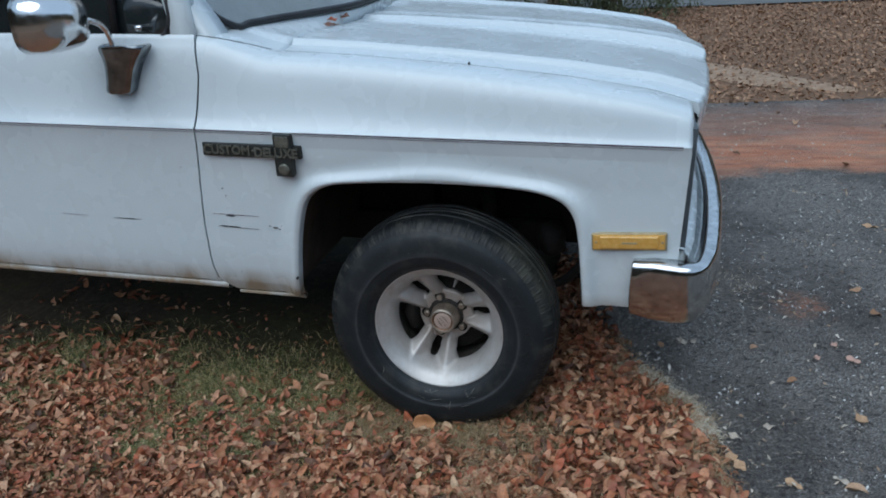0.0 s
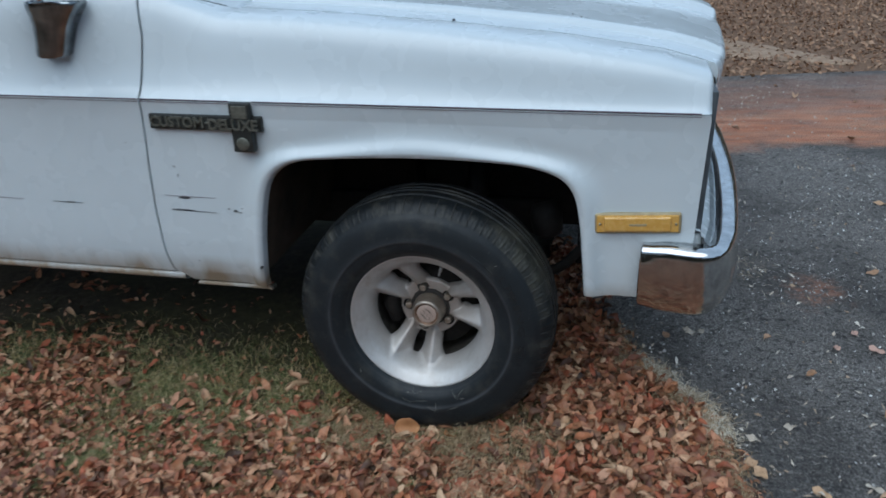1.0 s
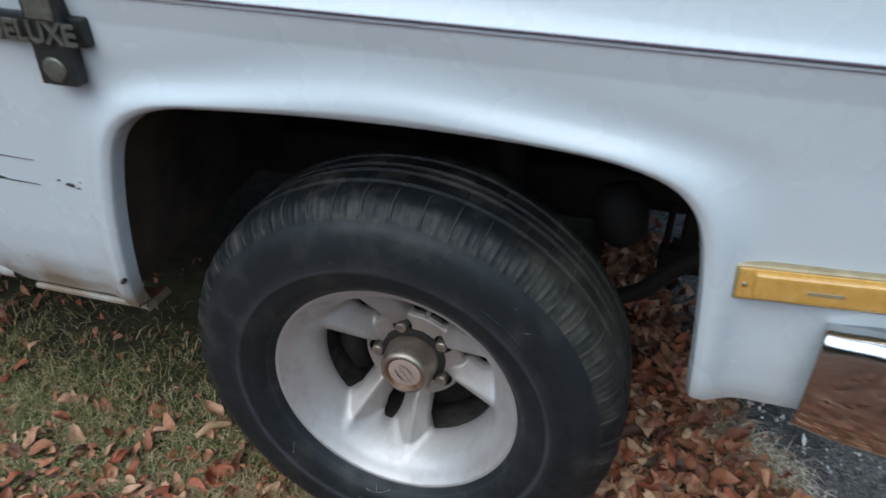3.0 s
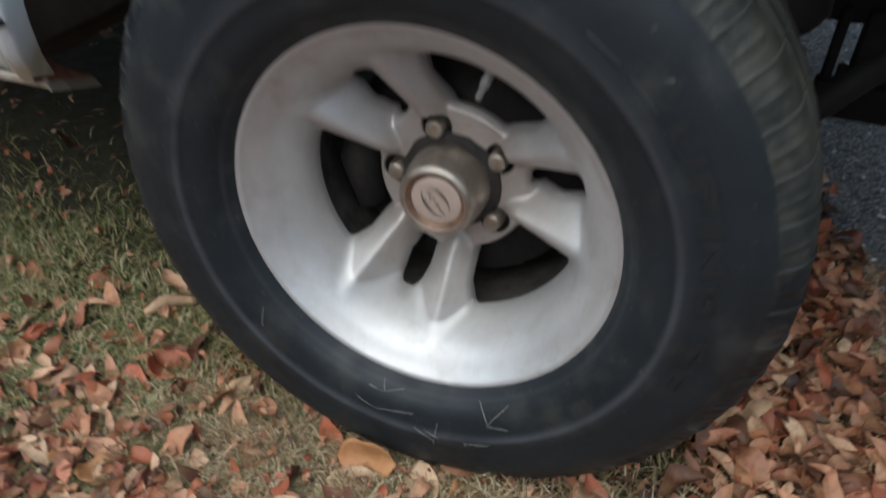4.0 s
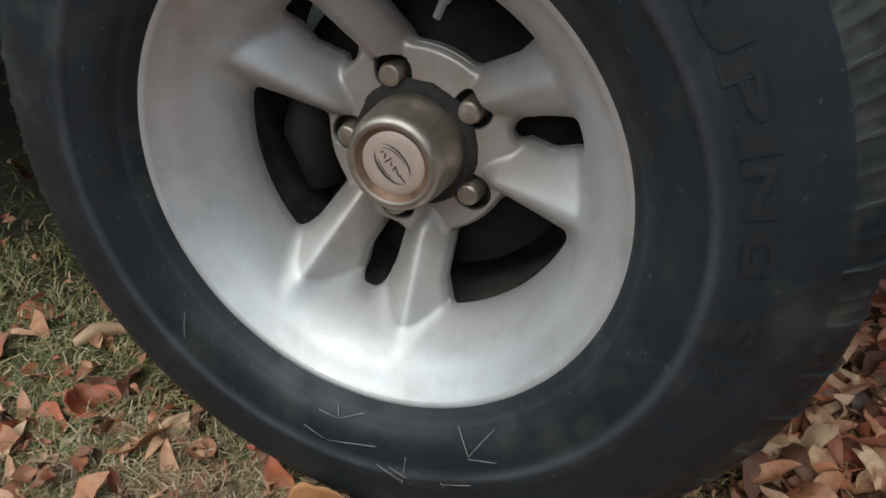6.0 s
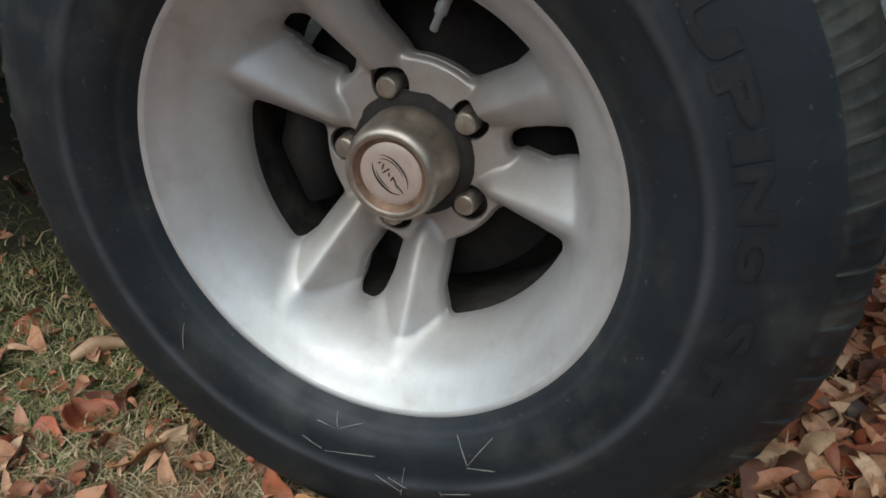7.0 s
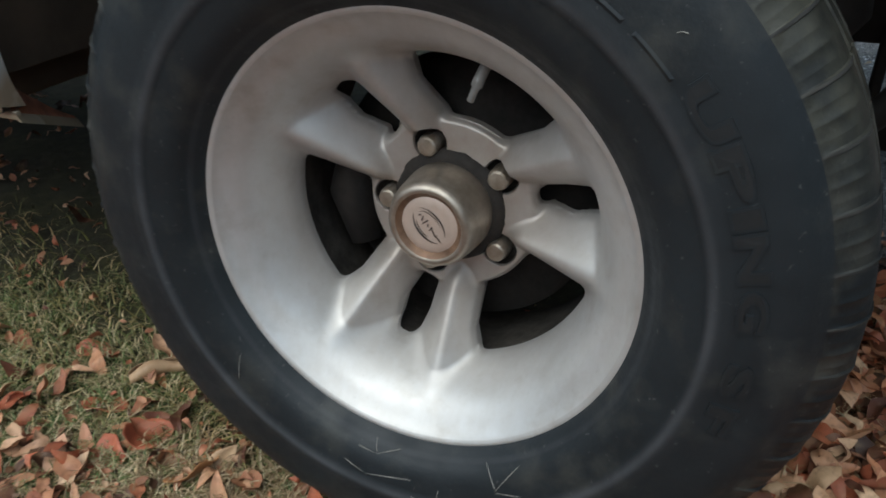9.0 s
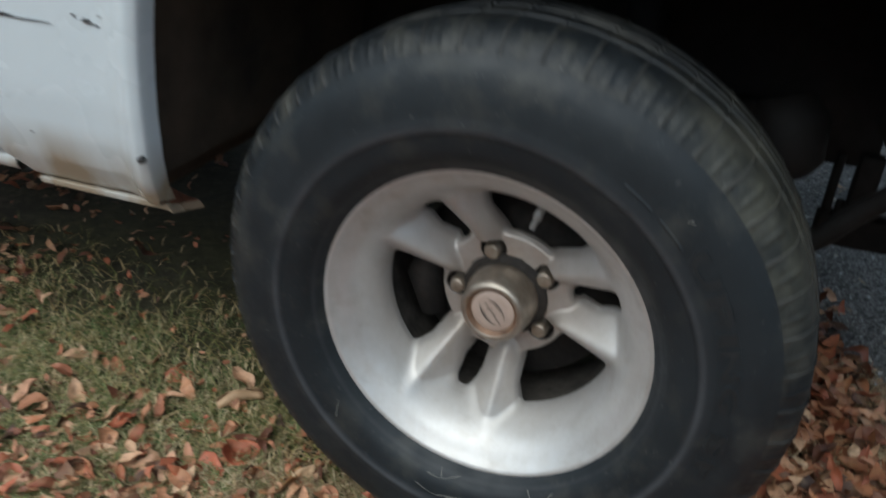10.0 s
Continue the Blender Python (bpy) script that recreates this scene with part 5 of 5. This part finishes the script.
def build_wheel(world_pose):
    m = truck.matrix_basis.inverted() @ world_pose
    lip = lathe([(0.2035, float(dish_depth(0.2035))), (0.2055, 0.0008), (0.2080, 0.0), (0.2100, 0.0004), (0.2112, 0.0022), (0.2108, 0.006), (0.206, 0.012)], 180)
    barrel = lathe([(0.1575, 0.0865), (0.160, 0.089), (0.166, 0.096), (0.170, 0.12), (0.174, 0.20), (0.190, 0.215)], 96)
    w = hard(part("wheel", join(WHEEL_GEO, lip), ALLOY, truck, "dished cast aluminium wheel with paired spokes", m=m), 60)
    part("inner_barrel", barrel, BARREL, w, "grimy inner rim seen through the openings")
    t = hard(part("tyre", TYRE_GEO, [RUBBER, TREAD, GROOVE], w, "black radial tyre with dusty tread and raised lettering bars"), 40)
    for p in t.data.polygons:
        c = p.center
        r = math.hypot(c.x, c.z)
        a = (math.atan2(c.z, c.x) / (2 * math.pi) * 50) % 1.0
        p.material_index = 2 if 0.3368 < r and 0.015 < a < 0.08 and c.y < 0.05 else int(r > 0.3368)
    for ch, a0, a1 in (("U", 36.6, 28.6), ("P", 27.4, 19.9), ("I", 18.7, 15.9), ("N", 14.9, 7.9), ("G", 6.3, 0.1), ("S", -6.0, -11.6), ("F", -14.0, -18.8)):
        letter = part("sidewall_letter", sidewall_letter(ch, a0 + 0.35, a1 - 0.35, 0.2765, 0.2985, 0.055, 0.0012), RUBBER, t, smooth=False)
        # dark face paints the hollow's shade onto the raised letter
        part("letter_face", sidewall_letter(ch, a0 - 0.1, a1 + 0.1, 0.2788, 0.2962, 0.015, 0.0014), DEEP, letter, smooth=False)
    for a0, a1 in ((46.5, 38.5), (56.0, 48.5)):
        part("sidewall_bar", sector(0.2765, 0.2805, a1, a0, 0.0, -0.0010, 9), RUBBER, t, smooth=False)
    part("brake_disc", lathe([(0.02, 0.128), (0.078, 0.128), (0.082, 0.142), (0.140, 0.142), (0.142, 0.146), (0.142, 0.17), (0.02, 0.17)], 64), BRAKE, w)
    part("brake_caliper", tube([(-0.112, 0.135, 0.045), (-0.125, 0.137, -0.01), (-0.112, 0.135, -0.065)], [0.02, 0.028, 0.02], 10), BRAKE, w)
    gasket = []
    for r, d in ((0.040, 0.1010), (0.050, 0.1015), (0.0560, 0.1030), (0.0590, 0.1085)):
        gasket.append([((r + 0.0022 * noise.noise((5 * math.cos(a), 5 * math.sin(a), 1)) * (r > 0.04) + 0.0014 * noise.noise((19 * math.cos(a), 19 * math.sin(a), 4)) * (r > 0.045)) * math.cos(a), d,
                        (r + 0.0022 * noise.noise((5 * math.cos(a), 5 * math.sin(a), 1)) * (r > 0.04)) * math.sin(a)) for a in (2 * math.pi * k / 96 for k in range(96))])
    part("hub_grime", grid(gasket, closed=True), GRIME_AND_SHADE, w, "black greasy ring round the cap")
    cap = part("center_cap", lathe([(0.0478, 0.106), (0.0470, 0.092), (0.0458, 0.076), (0.0442, 0.065), (0.0430, 0.0605), (0.0412, 0.0565), (0.0388, 0.0545), (0.0360, 0.0540), (0.0338, 0.0552)], 96), CAP_METAL, w, "tarnished protruding centre cap")
    part("cap_bevel", lathe([(0.0338, 0.0552), (0.0312, 0.0572), (0.0292, 0.0590), (0.0284, 0.0602)], 96), CAP_RUST, cap, "rust-brown bevel inside the cap's ring")
    disc = part("cap_disc", lathe([(0.0286, 0.0600), (0.0265, 0.0590), (0.020, 0.0586), (0.0005, 0.0585)], 64, True), CAP_FACE, cap, "pinkish silver disc with dark swoosh mark")
    # plain swoosh marks on the disc
    def swoosh(r, a0, a1, wmax, ex):
        rows = []
        for i in range(20):
            t = i / 19
            a = radians(a0 + (a1 - a0) * t)
            q = Vector((r * math.cos(a) * ex, 0, r * math.sin(a) * 0.62))
            q.rotate(Euler((0, radians(52), 0)))
            hw = wmax * math.sin(math.pi * (0.04 + 0.92 * t)) / 2
            d = q.normalized()
            rows.append([(q.x - d.x * hw, 0.0579, q.z - d.z * hw), (q.x + d.x * hw, 0.0579, q.z + d.z * hw)])
        return grid(rows)
    for r, a0, a1, wide_ in ((0.0210, 25, 160, 0.0016), (0.0205, 205, 345, 0.0020), (0.0170, 60, 175, 0.0010), (0.0165, 225, 310, 0.0010)):
        part("swoosh", swoosh(r, a0, a1, wide_, 0.95), BLACK, cap)
    def bar(x, z, l, h, tilt):
        c, s = math.cos(radians(tilt)), math.sin(radians(tilt))
        return [(x + c * u - s * v_, 0.0578, z + s * u + c * v_) for u, v_ in ((-l, -h), (l, -h), (l, h), (-l, h))], [(0, 1, 2, 3)]
    for k in range(8):
        part("bar", bar(-0.0085 + 0.0026 * k, 0.0105 - 0.0034 * k, 0.0016 + 0.0012 * (k % 3), 0.00055, 15 + 47 * (k % 2) + 9 * k), BLACK, cap, smooth=False)
    for a in LUG:
        x, z = 0.0645 * math.cos(a), 0.0645 * math.sin(a)
        rows = []
        for r, d in ((0.0114, 0.123), (0.0112, 0.1060), (0.0106, 0.1020), (0.0098, 0.0990), (0.0082, 0.0974), (0.0004, 0.0968)):
            rows.append([(x + r * math.cos(i * math.pi / 6 + a), d, z + r * math.sin(i * math.pi / 6 + a)) for i in range(12)])
        hard(part("lug_nut", grid(rows, closed=True), NUT_METAL, w), 25)
        hx, hz = 0.0655 * math.cos(a), 0.0655 * math.sin(a)
        # black sleeve and floor put the recess's shade into the pocket's colour
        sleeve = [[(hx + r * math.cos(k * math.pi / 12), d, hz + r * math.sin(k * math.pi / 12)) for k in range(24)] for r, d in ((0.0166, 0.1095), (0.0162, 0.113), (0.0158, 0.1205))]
        part("lug_pocket", grid(sleeve, closed=True), GRIME_AND_SHADE, w, "lug pocket lined black for its shade")
        part("lug_seat", ([(hx + 0.0160 * math.cos(k * math.pi / 12), 0.1200, hz + 0.0160 * math.sin(k * math.pi / 12)) for k in range(24)], [tuple(range(24))]), GRIME_AND_SHADE, w)
    va = radians(71)
    stem = tube([(r * math.cos(va), d, r * math.sin(va)) for r, d in ((0.166, 0.094), (0.156, 0.082), (0.1465, 0.075), (0.1455, 0.0745), (0.1390, 0.072), (0.1380, 0.0715), (0.1270, 0.067), (0.1262, 0.0665))], [0.0050, 0.0050, 0.0050, 0.0054, 0.0052, 0.0034, 0.0034, 0.002], 10)
    part("valve_stem", stem, VALVE, w, "pale grey valve cap")
    return w


def wheel_pose(x, y, z, steer, camber, near=True):
    a, b = radians(steer), radians(camber)
    n = Vector((math.sin(a) * math.cos(b), math.cos(a) * math.cos(b), math.sin(b)))
    ex = Vector((math.cos(a), -math.sin(a), 0))
    ez = ex.cross(n)
    m = Matrix((ex, n, ez)).transposed().to_4x4()
    if not near:
        m = m @ pose(0, 0, 0, 0, 0, 180)
    m.translation = (x, y, z)
    return m


WHEEL = wheel_pose(0, -0.0022, 0.3514, 2.16, -1.43)
build_wheel(WHEEL)
build_wheel(wheel_pose(0, 1.987, 0.351, 2.67, 0, False))
build_wheel(wheel_pose(-3.34, 0.03, 0.351, 0, 0))
build_wheel(wheel_pose(-3.34, 1.95, 0.351, 0, 0, False))


# ---- grass clippings stuck to the tyre ----
def on_tyre(r, deg, lift=0.0015):
    d = lerp(r, [q[0] for q in TYRE], [q[1] for q in TYRE]) - lift
    return WHEEL @ Vector((r * math.cos(radians(deg)), d, r * math.sin(radians(deg))))


for pts in (((0.2290, -143), (0.2480, -138.5)), ((0.2150, -100), (0.2250, -98.6)), ((0.2255, -98.5), (0.2170, -92.7)), ((0.2255, -99), (0.2250, -104)), ((0.2500, -100.3), (0.2390, -88.5)), ((0.2490, -101), (0.2440, -106)), ((0.2180, -68.1), (0.2400, -66.7)),
            ((0.2405, -66.7), (0.2230, -58.9)), ((0.2425, -67), (0.2490, -61.1)), ((0.298, 43), (0.303, 42)), ((0.2445, -81.6), (0.2755, -83.4)), ((0.2570, -85.6), (0.2640, -81.5)), ((0.2700, -83), (0.2570, -88.5)), ((0.2660, -74), (0.2665, -68)), ((0.2640, -74.5), (0.2690, -74.2))):
    line = [on_tyre(r, a) for r, a in pts]
    mid = (line[0] + line[1]) / 2 + Vector((0, -0.001, 0.001))
    tagged(part("grass_clipping", tube(bez([line[0], mid, line[1]], 3), [0.00022] * 3 + [0.00035] * 3 + [0.00015], 5), STRAW), "dry straw clipping stuck to the tyre", "grass", "clippings on the tyre")


# ---- single leaves that stand out ----
def single_leaf(x, y, z, length, width, yaw, tilt, roll, curl, colour, label, rolled=0.0):
    pts, faces = leaf_template(10, 7)
    out = []
    for a, b, u, v_ in pts:
        lx, ly = a * length, b * width
        lz = curl * length * (2 * a) ** 2 * 0.6 + 0.007 * math.sin(u * 8 + x * 60) * v_ * math.sin(math.pi * u) + 0.22 * width * abs(v_) ** 1.3 * math.sin(math.pi * u)
        ly *= 1 + 0.05 * math.sin(u * 13 + y * 40)
        if rolled:
            ang = v_ * rolled
            rad = width * 0.42 / max(rolled, 0.2) * (0.45 + 0.55 * math.sin(math.pi * (0.06 + 0.86 * u)) ** 0.6) * (1 + 0.15 * math.sin(7 * u + v_))
            ly, lz = rad * math.sin(ang) + 0.007 * math.sin(math.pi * u), rad * (1 - math.cos(ang)) + 0.02 * length * math.sin(3 * u)
        out.append((lx, ly, lz))
    m = pose(0, 0, 0, roll, tilt, yaw)
    out = [m @ Vector(p) for p in out]
    low = min(p.z for p in out)
    ob = part("fallen_leaf", (out, faces), colour, None, label, True, Matrix.Translation((x, y, z - low)))
    ob.modifiers.new("thickness", "SOLIDIFY").thickness = 0.0006
    return tagged(ob, label, "leaf", "single fallen leaves")


def leaf_colour(name, a, b):
    return make_simple(name, a, b, 0.6, 0.0, 45, 0.3, 160)


ORANGE = leaf_colour("orange_leaf", (0.36, 0.15, 0.055), (0.48, 0.24, 0.10))
RED = leaf_colour("red_leaf", (0.28, 0.07, 0.035), (0.45, 0.13, 0.06))
TAN = leaf_colour("tan_leaf", (0.36, 0.22, 0.12), (0.54, 0.36, 0.21))
PALE = leaf_colour("pale_leaf", (0.38, 0.32, 0.25), (0.52, 0.46, 0.38))
PINK = leaf_colour("pinkish_leaf", (0.44, 0.27, 0.21), (0.56, 0.38, 0.30))
BROWN = leaf_colour("brown_leaf", (0.13, 0.06, 0.04), (0.24, 0.12, 0.08))

for x, y, z, ln, wd, yaw, tilt, roll, curl, col, words, rolled in (
    (-0.055, -0.042, 0.006, 0.078, 0.066, 4, -6, 72, 0.2, ORANGE, "curled orange leaf leaning against the tyre", 0),
    (-0.470, 0.125, 0.014, 0.078, 0.086, 46, 4, 0, 0.1, TAN, "rolled tan leaf in the grass", 2.9),
    (-0.405, 0.020, 0.010, 0.070, 0.046, 60, 20, 25, 0.5, RED, "curled rust-red leaf on the grass", 0),
    (-0.298, -0.012, 0.008, 0.085, 0.046, 75, 8, -30, 0.3, ORANGE, "folded orange leaf on the grass", 0),
    (-0.285, 0.010, 0.012, 0.060, 0.028, 80, -10, 38, 0.5, TAN, "pale pinkish leaf on the grass", 0),
    (-0.365, -0.078, 0.006, 0.075, 0.045, -30, 5, 10, 0.2, BROWN, "dark brown leaf on the grass", 0),
    (-0.501, 0.050, 0.008, 0.070, 0.040, 15, 5, -10, 0.2, RED, "rust-red leaf on the grass", 0),
    (-0.621, 0.154, 0.006, 0.065, 0.038, 5, 4, 12, 0.15, RED, "flat red leaf on the grass", 0),
    (-0.423, -0.027, 0.010, 0.075, 0.045, -50, 10, 15, 0.3, RED, "rust-red leaf on the grass", 0),
    (-0.377, -0.162, 0.010, 0.055, 0.034, 50, 20, 20, 0.3, ORANGE, "bright orange leaf on the grass", 0),
    (-0.422, -0.145, 0.010, 0.075, 0.045, 80, 12, -20, 0.3, ORANGE, "orange leaf on the grass", 0),
    (0.024, -0.055, 0.010, 0.070, 0.040, -65, 15, 20, 0.3, TAN, "tan leaf beside the tyre", 0),
    (-0.064, -0.070, 0.008, 0.070, 0.040, 15, 5, 25, 0.2, TAN, "tan leaf beside the tyre", 0),
    (0.070, -0.045, 0.008, 0.060, 0.036, 80, 25, 10, 0.3, ORANGE, "orange leaf beside the tyre", 0),
    (0.148, -0.035, 0.008, 0.060, 0.030, 75, 25, 10, 0.3, TAN, "tan leaf beside the tyre", 0),
    (0.214, 0.000, 0.012, 0.060, 0.036, 45, 15, 10, 0.3, TAN, "tan leaf beside the tyre", 0),
    (0.466, 0.383, 0.030, 0.080, 0.050, -15, 5, 10, 0.2, TAN, "pale tan leaf on the leaf pile", 0),
    (0.406, 0.202, 0.035, 0.080, 0.045, 70, 15, 15, 0.3, TAN, "tan leaf on the leaf pile", 0),
    (0.424, 0.160, 0.030, 0.075, 0.045, 20, 15, -15, 0.3, RED, "rust-red leaf on the leaf pile", 0),
    (0.345, 0.135, 0.030, 0.070, 0.040, 35, 10, 20, 0.4, TAN, "tan leaf on the leaf pile", 0),
    (0.801, 0.579, 0.014, 0.042, 0.026, 20, 3, 0, 0.1, PALE, "pale broken leaf lying on the asphalt", 0),
    (0.835, 0.590, 0.014, 0.034, 0.020, 80, 3, 0, 0.1, PALE, "pale broken leaf lying on the asphalt", 0),
    (0.785, 0.600, 0.014, 0.030, 0.016, -40, 3, 0, 0.1, PALE, "pale broken leaf lying on the asphalt", 0),
    (0.583, 0.464, 0.014, 0.065, 0.030, 10, 3, 8, 0.1, TAN, "tan leaf at the edge of the drive", 0),
    (0.912, -0.116, 0.014, 0.050, 0.028, -60, 8, 12, 0.3, TAN, "tan leaf lying on the asphalt", 0),
    (0.890, -0.080, 0.014, 0.045, 0.030, 30, 8, 12, 0.3, TAN, "tan leaf lying on the asphalt", 0),
    (1.048, -0.169, 0.014, 0.055, 0.026, -40, 4, 6, 0.1, TAN, "tan leaf lying on the asphalt", 0),
    (1.371, 0.522, 0.014, 0.052, 0.030, -35, 6, 10, 0.3, PINK, "pinkish tan leaf lying on the asphalt", 0),
    (1.252, 0.526, 0.014, 0.036, 0.020, 70, 6, 10, 0.2, PINK, "small pinkish leaf lying on the asphalt", 0),
    (1.330, 0.620, 0.014, 0.040, 0.022, 60, 6, 10, 0.2, PINK, "pinkish tan leaf lying on the asphalt", 0),
    (1.307, 0.165, 0.014, 0.050, 0.040, 60, 5, 8, 0.2, TAN, "tan leaf lying on the asphalt", 0),
    (1.022, 0.088, 0.014, 0.044, 0.018, 20, 5, 8, 0.2, PALE, "pale leaf lying on the asphalt", 0),
    (0.914, 0.024, 0.014, 0.044, 0.018, -25, 5, 8, 0.2, PALE, "pale leaf lying on the asphalt", 0),
    (1.767, 1.813, 0.014, 0.080, 0.030, -10, 3, 4, 0.1, TAN, "pale leaf lying on the asphalt", 0),
    (1.179, -0.137, 0.014, 0.050, 0.018, -30, 3, 4, 0.1, PALE, "pale leaf lying on the asphalt", 0),
):
    single_leaf(x, y, z + ground_z(x, y) * (x < 0.7), ln, wd, yaw, tilt, roll, curl, col, words, rolled)
for x, y, ln, yaw in ((-0.43, 0.50, 0.055, 10), (-0.47, 0.62, 0.05, 60), (-0.46, 0.72, 0.05, -20), (-0.48, 0.83, 0.07, 30), (-0.50, 0.92, 0.05, 80), (-0.49, 1.02, 0.06, 0)):
    single_leaf(x, y, 1.2235 - 0.03 * (x + 0.46), ln, ln * 0.5, yaw, 4, 6, 0.2, RED if yaw > 20 else BROWN, "small dead leaf on the truck's cowl")


# ---- tree line round the place ----
# out of view; added to block low sky and darken reflections on the flanks
belt = []
for k in range(240):
    a = 2 * math.pi * k / 240
    c, s_ = math.cos(a), math.sin(a)
    h = 7.5 + 2.6 * noise.noise((c * 3, s_ * 3, 1)) + 1.5 * noise.noise((c * 14, s_ * 14, 5)) + 0.7 * noise.noise((c * 50, s_ * 50, 9))
    belt.append([((26 + 1.2 * noise.noise((c * 9, s_ * 9, z))) * c, (26 + 1.2 * noise.noise((c * 9, s_ * 9, z))) * s_, z) for z in (-0.2, 1.0, h * 0.4, h * 0.7, h * 0.88, h)])
belt.append(belt[0])
tagged(part("backdrop", grid(belt), WOODS), "dark belt of trees added out of view round the place", "trees", kind="structure")


# ---- evergreen shrubs beyond the verge ----
def shrub(x, y, height, spread_, seed):
    r = np.random.default_rng(seed)
    root = tagged(new("evergreen_shrub"), "dark green evergreen shrub beyond the leafy verge", "shrub", "shrubs by the road")
    root.matrix_basis = pose(x, y, 0)
    for k in range(5):
        a = k * 1.26 + seed
        part("stem", tube(bez([(0.05 * math.cos(a), 0.05 * math.sin(a), -0.02), (0.15 * math.cos(a), 0.15 * math.sin(a), height * 0.4), (spread_ * 0.5 * math.cos(a), spread_ * 0.5 * math.sin(a), height * 0.8)], 4), [0.03] * 4 + [0.02] * 4 + [0.008], 6), BARK, root)
    pl = []
    for _ in range(150):
        a, q, h = r.uniform(0, 2 * np.pi), r.uniform(0.15, 1) ** 0.6, r.uniform(0.02, 1) ** 1.4
        wd = spread_ * (1.0 - 0.55 * h) * q
        pl += [(wd * math.cos(a) + r.normal(0, 0.09), wd * math.sin(a) + r.normal(0, 0.09), h * height + r.normal(0, 0.07)) for _ in range(45)]
    part("crown", scatter_leaves(pl, (0.05, 0.13), leaf_template(3, 2), r, aspect=(0.12, 0.25), tilt=0.9, curl=0.3), NEEDLE_MAT, root)


for k, (x, y) in enumerate(((-0.5, 10.3), (-2.2, 10.2), (-4.3, 10.4), (-6.5, 10.2), (0.45, 10.5))):
    shrub(x, y, 1.7 + 0.2 * (k % 3), 1.25 if x < 0.5 else 0.75, k + 3)
